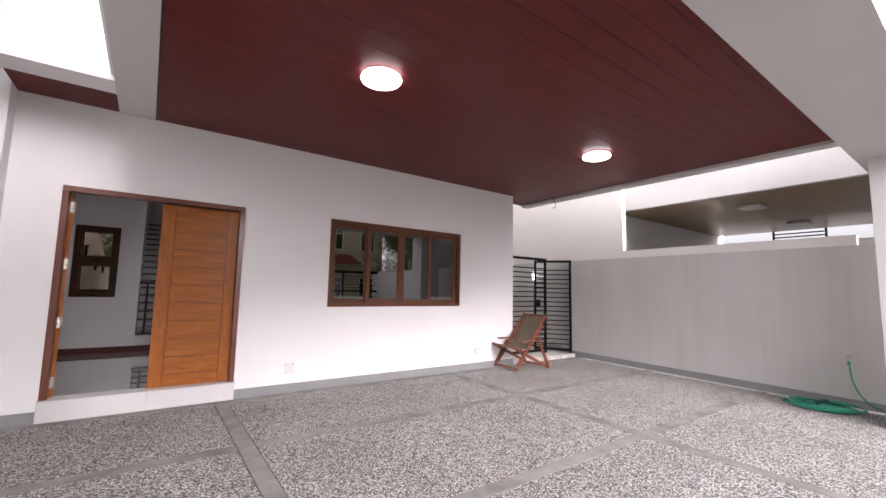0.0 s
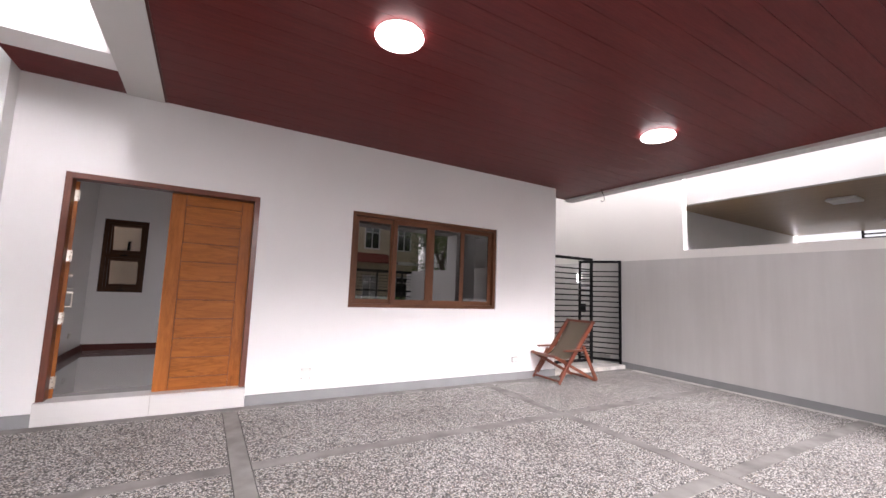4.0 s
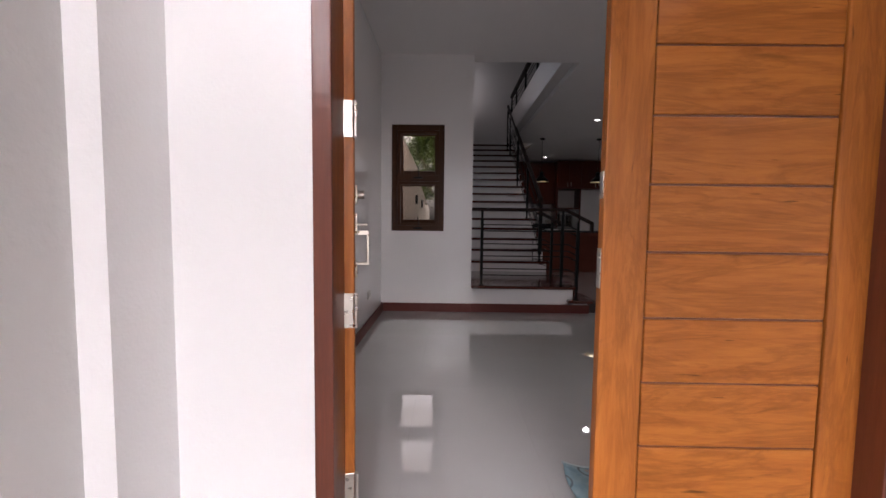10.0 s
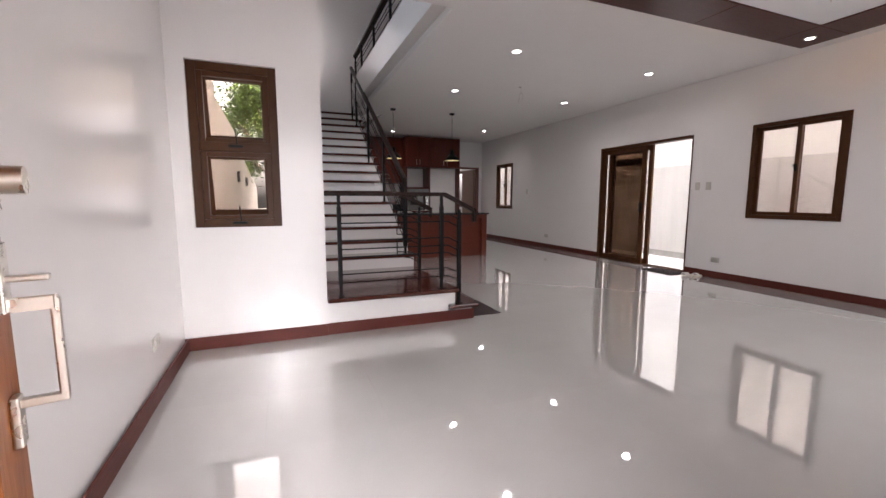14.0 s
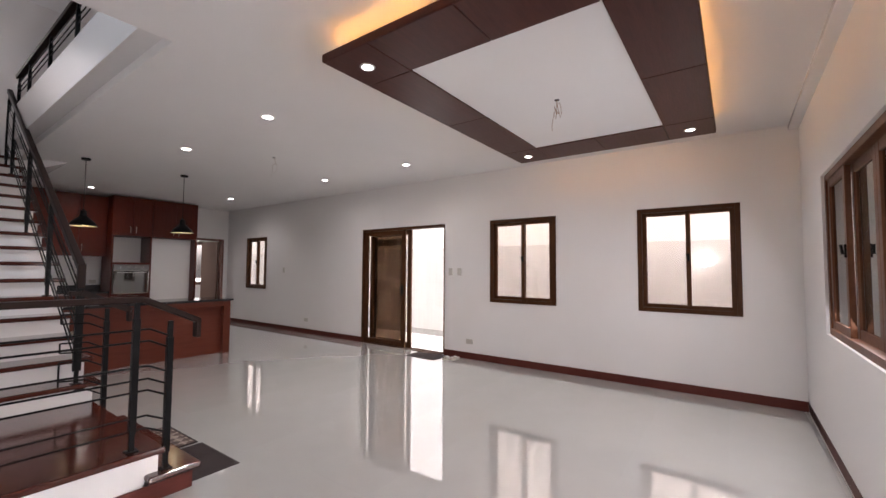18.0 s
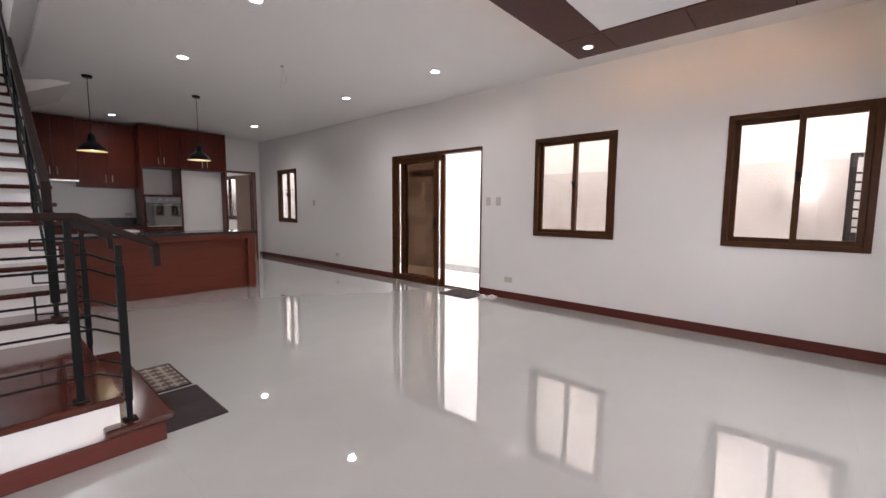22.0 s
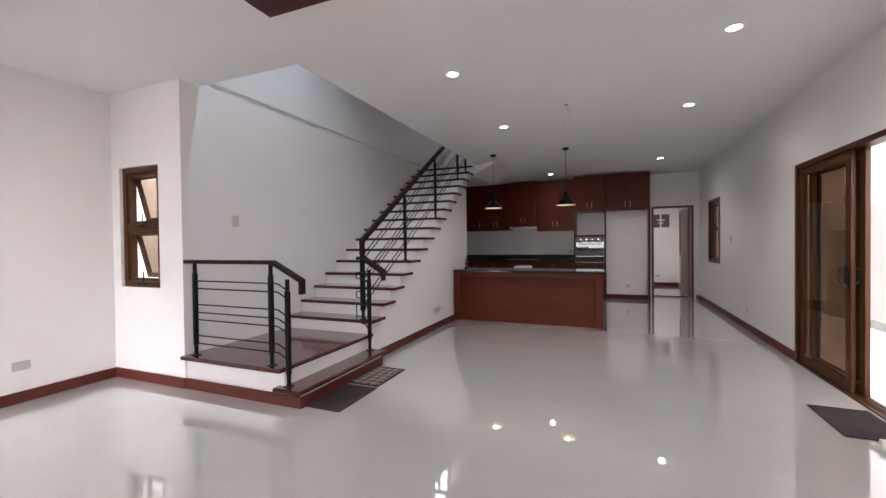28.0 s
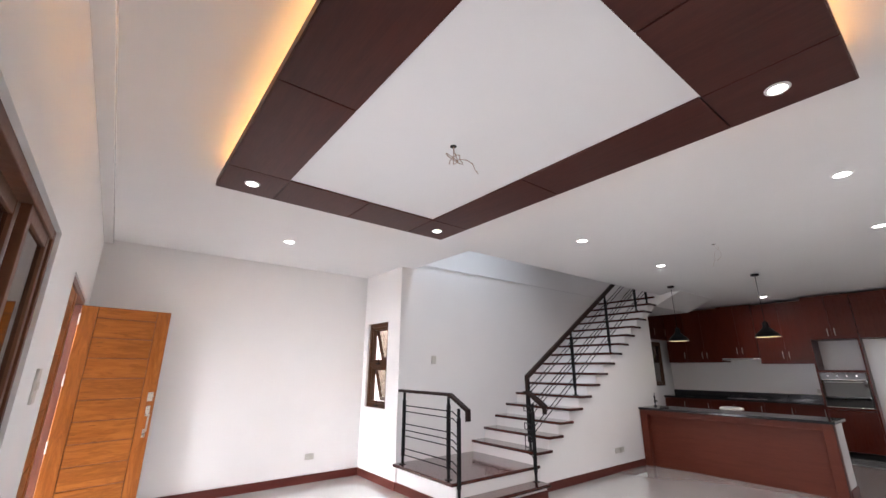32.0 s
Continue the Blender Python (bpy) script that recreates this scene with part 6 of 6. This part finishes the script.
def house(name, label, at, w, d, h, colour, storeys=2, n=3):
    ob = thing(name, label, "house", at)
    part("wall", wall_mesh("x", -0.15, 0.0, -w / 2, w / 2, 0, h, [(-w / 2 + w * (k + 0.5) / n - 0.5, -w / 2 + w * (k + 0.5) / n + 0.5, 0.9 + s * 3, 2.3 + s * 3) for k in range(n) for s in range(storeys)]), colour, ob)
    part("body", box(-w / 2, w / 2, -d, -0.16, 0, h), colour, ob)
    r = bmesh.new()
    vs = [r.verts.new(p) for p in ((-w / 2 - 0.5, 0.6, h), (w / 2 + 0.5, 0.6, h), (w / 2 + 0.5, -d - 0.5, h), (-w / 2 - 0.5, -d - 0.5, h), (-w / 2 + 1.5, -d / 2, h + 1.5), (w / 2 - 1.5, -d / 2, h + 1.5))]
    for f in ((0, 1, 5, 4), (1, 2, 5), (2, 3, 4, 5), (3, 0, 4), (3, 2, 1, 0)):
        r.faces.new([vs[i] for i in f])
    part("roof", r, ROOF, ob, "red tiled hipped roof")
    part("string_course", box(w * 0.17, w / 2 + 0.05, 0.001, 0.08, 3.05, 3.25, 0.01), WALL_OUT, ob)
    c = bmesh.new()
    vs = [c.verts.new(p) for p in ((-w / 2 - 0.2, 0.0, 3.65), (w * 0.16, 0.0, 3.65), (w * 0.20, 1.1, 3.08), (-w / 2 - 0.2, 1.1, 3.08))]
    c.faces.new(vs)
    po = part("porch_roof", c, ROOF, ob, "red tiled lean-to roof")
    po.modifiers.new("thick", "SOLIDIFY").thickness = 0.08
    for k in range(n):
        for s in range(storeys):
            cx, z0 = -w / 2 + w * (k + 0.5) / n, 0.9 + s * 3
            f = bmesh.new()
            for b in ((cx - 0.5, cx - 0.43, z0, z0 + 1.4), (cx + 0.43, cx + 0.5, z0, z0 + 1.4), (cx - 0.5, cx + 0.5, z0 + 1.33, z0 + 1.4), (cx - 0.5, cx + 0.5, z0, z0 + 0.07), (cx - 0.02, cx + 0.02, z0, z0 + 1.4), (cx - 0.5, cx + 0.5, z0 + 1.0, z0 + 1.04)):
                bm_box(f, b[0], b[1], -0.08, 0.02, b[2], b[3])
            wn = part("window", f, WALL_OUT, ob)
            part("pane", box(cx - 0.45, cx + 0.45, -0.06, -0.05, z0 + 0.05, z0 + 1.35), MIRROR_GLASS, wn)
    return ob


house("street_house", "cream two-storey house across the street with red roofs", (9.05, -14.5, STREET), 6.3, 8, 6.4, CREAM)
house("street_house", "white two-storey house across the street with red roofs", (22, -15, STREET), 10, 8, 6.2, WALL_OUT)
house("street_house", "grey two-storey house across the street with red roofs", (-2.5, -15, STREET), 10, 8, 6.2, WALL_GREY)
# western neighbour's tall house behind the parapet
nh = thing("neighbour_house", "beige and brown neighbouring house rising behind the parapet", "house", (-4.2, 10.0, STREET))
part("wall", box(-2.0, 2.05, 0, 6.0, 0, 13.0), painted("beige_neighbour_paint", (0.42, 0.33, 0.26), 0.8, 0.06, 0.3), nh)
for u in (1.66, 1.92):
    part("pilaster", box(u, u + 0.10, -0.08, -0.001, 0, 13.0, 0.01), WALL_OUT, nh)
part("corner_trim", box(2.02, 2.08, -0.06, -0.001, 0, 13.0, 0.01), PLINTH, nh)
part("roof", box(-2.2, 2.2, -0.15, 6.2, 13.0, 13.2, 0.01), WALL_OUT, nh)
# sloping garden wall behind the awning window
gwm = bmesh.new()
outline = [(7.6, -0.3), (26.0, -0.3), (26.0, 1.75), (19.2, 2.40), (17.0, 2.88), (12.6, 3.05), (12.2, 4.6), (7.6, 4.6)]
near_face = [gwm.verts.new((-1.6, y, z)) for y, z in outline]
far_face = [gwm.verts.new((-1.75, y, z)) for y, z in outline]
gwm.faces.new(near_face), gwm.faces.new(far_face[::-1])
for i in range(len(outline)):
    j = (i + 1) % len(outline)
    gwm.faces.new((near_face[j], near_face[i], far_face[i], far_face[j]))
bmesh.ops.recalc_face_normals(gwm, faces=gwm.faces)
solid("garden_wall", gwm, painted("cream_garden_render", (0.72, 0.67, 0.61), 0.8, 0.05, 0.3), "cream garden wall sloping beside the house", "wall", "structure")


def leaf_mat(name, dark, light):
    m, nt, b = nodes_of(name)
    g = nt.nodes.new("ShaderNodeNewGeometry")
    link(nt, ramp(nt, g.outputs["Random Per Island"], [(0.0, dark), (1.0, light)]), b.inputs["Base Color"])
    b.inputs["Roughness"].default_value = 0.5
    b.inputs["Transmission Weight"].default_value = 0.0
    return m


LEAF = leaf_mat("green_leaves", (0.045, 0.085, 0.018), (0.17, 0.27, 0.055))
BARK = painted("grey_brown_bark", (0.13, 0.10, 0.075), 0.9, 0.2, 0.8, 30.0, 6.0)


def tree(at, h, r, seed, leaves=2600, label="leafy green garden tree"):
    rnd = random.Random(seed)
    ob = thing("tree", label, "tree", at)
    tb = bmesh.new()
    tips = []
    bmesh.ops.create_cone(tb, cap_ends=True, segments=9, radius1=0.05 * h * 0.5, radius2=0.03 * h * 0.4, depth=h * 0.55, matrix=Matrix.Translation((0, 0, h * 0.275)))
    for k in range(9):
        a, z = k * 2.4, h * (0.35 + 0.03 * k)
        e = Vector((math.cos(a) * r * rnd.uniform(0.4, 0.8), math.sin(a) * r * rnd.uniform(0.4, 0.8), z + h * rnd.uniform(0.1, 0.3)))
        rod(tb, (0, 0, z), e, 0.012 * h * 0.5, 6)
        tips.append(e)
    part("trunk", tb, BARK, ob)
    verts, faces = [], []
    clumps = [t + Vector((rnd.gauss(0, r * 0.2), rnd.gauss(0, r * 0.2), rnd.gauss(0, r * 0.2))) for t in tips for _ in range(4)]
    for _ in range(leaves):
        c = rnd.choice(clumps)
        p = c + Vector((rnd.gauss(0, r * 0.17), rnd.gauss(0, r * 0.17), rnd.gauss(0, r * 0.15)))
        q = Euler((rnd.uniform(-1, 1), rnd.uniform(-1, 1), rnd.uniform(0, 6.28))).to_matrix()
        s = rnd.uniform(0.05, 0.10)
        i = len(verts)
        for v in ((0, -s, 0), (s * 0.45, 0, s * 0.12), (0, s, 0), (-s * 0.45, 0, s * 0.12)):
            verts.append(p + q @ Vector(v))
        faces += [(i, i + 1, i + 2), (i, i + 2, i + 3)]
    me = bpy.data.meshes.new("crown")
    me.from_pydata(verts, [], faces)
    me.materials.append(LEAF)
    co = new("crown", me)
    co.parent = ob
    return ob


tree((-0.9, 21.0, STREET), 6.4, 1.5, 3, 11000)
tree((-2.6, 23.0, STREET), 6.8, 1.9, 4, 6000)
for y, z in ((13.3, 1.95), (16.2, 1.62), (19.0, 1.60)):
    gl = thing("wall_light", "small dark metal light on the garden wall", "wall light", (-1.6, y, z))
    part("body", box(0.001, 0.07, -0.06, 0.06, 0, 0.26, 0.008), BLACK_STEEL, gl)
    part("cap", box(0.001, 0.09, -0.075, 0.075, 0.262, 0.28, 0.004), BLACK_STEEL, gl)
tree((24, -6.0, STREET), 5.4, 2.2, 9, 3000, "leafy green tree beyond the forecourt wall")
tree((28, -2.5, STREET), 5.8, 2.4, 10, 3000, "leafy green tree beyond the forecourt wall")
tree((12.6, -13.0, STREET), 3.2, 1.7, 11, 5000, "low leafy green street tree")
tree((14.4, -12.0, STREET), 5.6, 2.2, 12, 6000, "leafy green street tree")
tree((16.4, -13.0, STREET), 6.2, 2.4, 13, 5000, "leafy green street tree")
tree((11.6, -10.4, STREET), 6.4, 1.9, 5, 6000, "leafy green street tree")
tree((-4.0, -11.5, STREET), 4.5, 1.8, 6, 2500, "leafy green street tree")
tree((30, 14, STREET), 7, 3.2, 7, 3000, "distant leafy green tree beyond the passage")


def shrub(at, r, seed):
    rnd = random.Random(seed)
    ob = thing("shrub", "low green shrub behind the gate", "shrub", at, "gate shrubs")
    verts, faces = [], []
    for _ in range(1400):
        a, u = rnd.uniform(0, 6.28), rnd.uniform(0.05, 1)
        p = Vector((r * math.cos(a) * u ** 0.4 * rnd.uniform(0.5, 1), r * math.sin(a) * u ** 0.4 * rnd.uniform(0.5, 1), r * 1.4 * rnd.uniform(0.05, 1)))
        q = Euler((rnd.uniform(-1, 1), rnd.uniform(-1, 1), rnd.uniform(0, 6.28))).to_matrix()
        s = rnd.uniform(0.04, 0.08)
        i = len(verts)
        for v in ((0, -s, 0), (s * 0.5, 0, 0.01), (0, s, 0), (-s * 0.5, 0, 0.01)):
            verts.append(p + q @ Vector(v))
        faces += [(i, i + 1, i + 2), (i, i + 2, i + 3)]
    me = bpy.data.meshes.new("foliage")
    me.from_pydata(verts, [], faces)
    me.materials.append(LEAF)
    co = new("foliage", me)
    co.parent = ob
    part("stem", rod(bmesh.new(), (0, 0, 0), (0, 0, r), 0.02, 6), BARK, ob)


for k in range(6):
    shrub((4.4 + k * 0.7, -6.6, STREET), 0.85, 20 + k)

# ---- polished floor tiles ----
TS = 0.60
tile_mesh = mesh_of("floor_tile", bm_box(bmesh.new(), 0.00012, TS - 0.00012, 0.00012, TS - 0.00012, -0.011, 0.0), TILE)
floor = tagged(new("floor"), "polished cream porcelain tile floor", "floor", "", "structure")
yy = 3.935
while yy < 15.7:
    xx = X_W
    while xx < X_E - 0.05:
        skip = yy > 7.47 and xx + TS <= X_ST - 0.1
        if not skip and xx + TS < X_E + 0.1:
            t = new("floor_tile", tile_mesh)
            t.location = (xx, yy, 0)
            t.parent = floor
        xx += TS
    yy += TS
edge_tile = mesh_of("floor_tile", box(0.00012, X_E - (X_W + 11 * TS) + 0.02, 0.00012, TS - 0.00012, -0.011, 0.0), TILE)
yy = 3.935
while yy < 15.7:
    t = new("floor_tile", edge_tile)
    t.location = (X_W + 11 * TS, yy, 0)
    t.parent = floor
    yy += TS
solid("floor_back_room", box(3.2, 5.4, 15.74, 18.42, -0.011, 0.0), TILE, "polished tile floor of the back room", "floor", "structure")
ac = thing("wall_unit", "brown board with a pale cross fixture on the back wall", "wall unit", (4.92, 18.42, 1.74))
part("board", box(-0.23, 0.23, -0.03, 0.0, 0, 0.385, 0.006), painted("grey_brown_board", (0.12, 0.085, 0.065), 0.5, 0.1, 0.1), ac)
part("upright", box(-0.018, 0.018, -0.06, -0.03, -0.06, 0.44, 0.006), PLASTIC_W, ac, "pale vertical bar")
part("arm", box(-0.10, 0.10, -0.055, -0.03, 0.20, 0.235, 0.006), PLASTIC_W, ac)
part("arm", box(-0.07, 0.07, -0.055, -0.03, 0.11, 0.135, 0.006), PLASTIC_W, ac)
plate(Matrix.Translation((4.84, 18.42, 0.30)) @ Matrix.Rotation(radians(180), 4, "Z"), 0.12, 0.075, 2, "white plastic socket low on the back room wall", "socket")


# ---- crumpled entrance rug behind the closed leaf ----
def flower_rug(name):
    m, nt, b = nodes_of(name)
    v = coords(nt)
    vo = nt.nodes.new("ShaderNodeTexVoronoi")
    vo.inputs["Scale"].default_value = 9.0
    link(nt, v, vo.inputs["Vector"])
    spots = ramp(nt, vo.outputs["Distance"], [(0.10, (1, 1, 1)), (0.22, (0, 0, 0))])
    ring_ = ramp(nt, vo.outputs["Distance"], [(0.30, (0, 0, 0)), (0.36, (1, 1, 1)), (0.42, (0, 0, 0))])
    base_ = ramp(nt, noise_tex(nt, v, 14.0, 4.0), [(0.35, (0.16, 0.27, 0.31)), (0.65, (0.30, 0.40, 0.42))])
    col = mix(nt, base_, (0.09, 0.10, 0.11), ring_)
    col = mix(nt, col, (0.50, 0.22, 0.08), spots)
    fuzz = noise_tex(nt, v, 240.0, 2.0)
    link(nt, col, b.inputs["Base Color"])
    b.inputs["Roughness"].default_value = 0.95
    bump(nt, b, fuzz, 0.8, 0.004)
    return m


rg = thing("entrance_rug", "crumpled blue-grey flowered rug inside the front door", "rug", (0.40, 4.10, 0))
rb, nx_, ny_ = bmesh.new(), 30, 16
grid = []
for i in range(nx_ + 1):
    col_ = []
    for j in range(ny_ + 1):
        u, w = i / nx_, j / ny_
        x = -0.39 + 0.80 * u + 0.012 * math.sin(7 * w)
        y = -0.175 + 0.37 * w + 0.016 * math.sin(9 * u + 1)
        z = 0.008 + 0.034 * max(0.0, math.sin(9 * u + 2.2 * w)) ** 2 * w + 0.018 * max(0.0, math.sin(17 * u - 3 * w)) ** 2
        col_.append(rb.verts.new((x, y, z)))
    grid.append(col_)
for i in range(nx_):
    for j in range(ny_):
        rb.faces.new((grid[i][j], grid[i + 1][j], grid[i + 1][j + 1], grid[i][j + 1]))
ro_ = part("rug_field", rb, flower_rug("flowered_blue_grey_rug"), rg, smooth=True)
ro_.modifiers.new("thick", "SOLIDIFY").thickness = 0.006
hem = tube([(-0.39 + 0.80 * i / 40, 0.195 + 0.016 * math.sin(9 * i / 40 + 1), 0.008 + 0.034 * max(0.0, math.sin(9 * i / 40 + 2.2)) ** 2 + 0.018 * max(0.0, math.sin(17 * i / 40 - 3)) ** 2) for i in range(41)], 0.006, 6)
part("hem", hem, painted("pale_blue_grey_hem", (0.36, 0.42, 0.43), 0.9, 0.1, 0.3), rg, smooth=True)
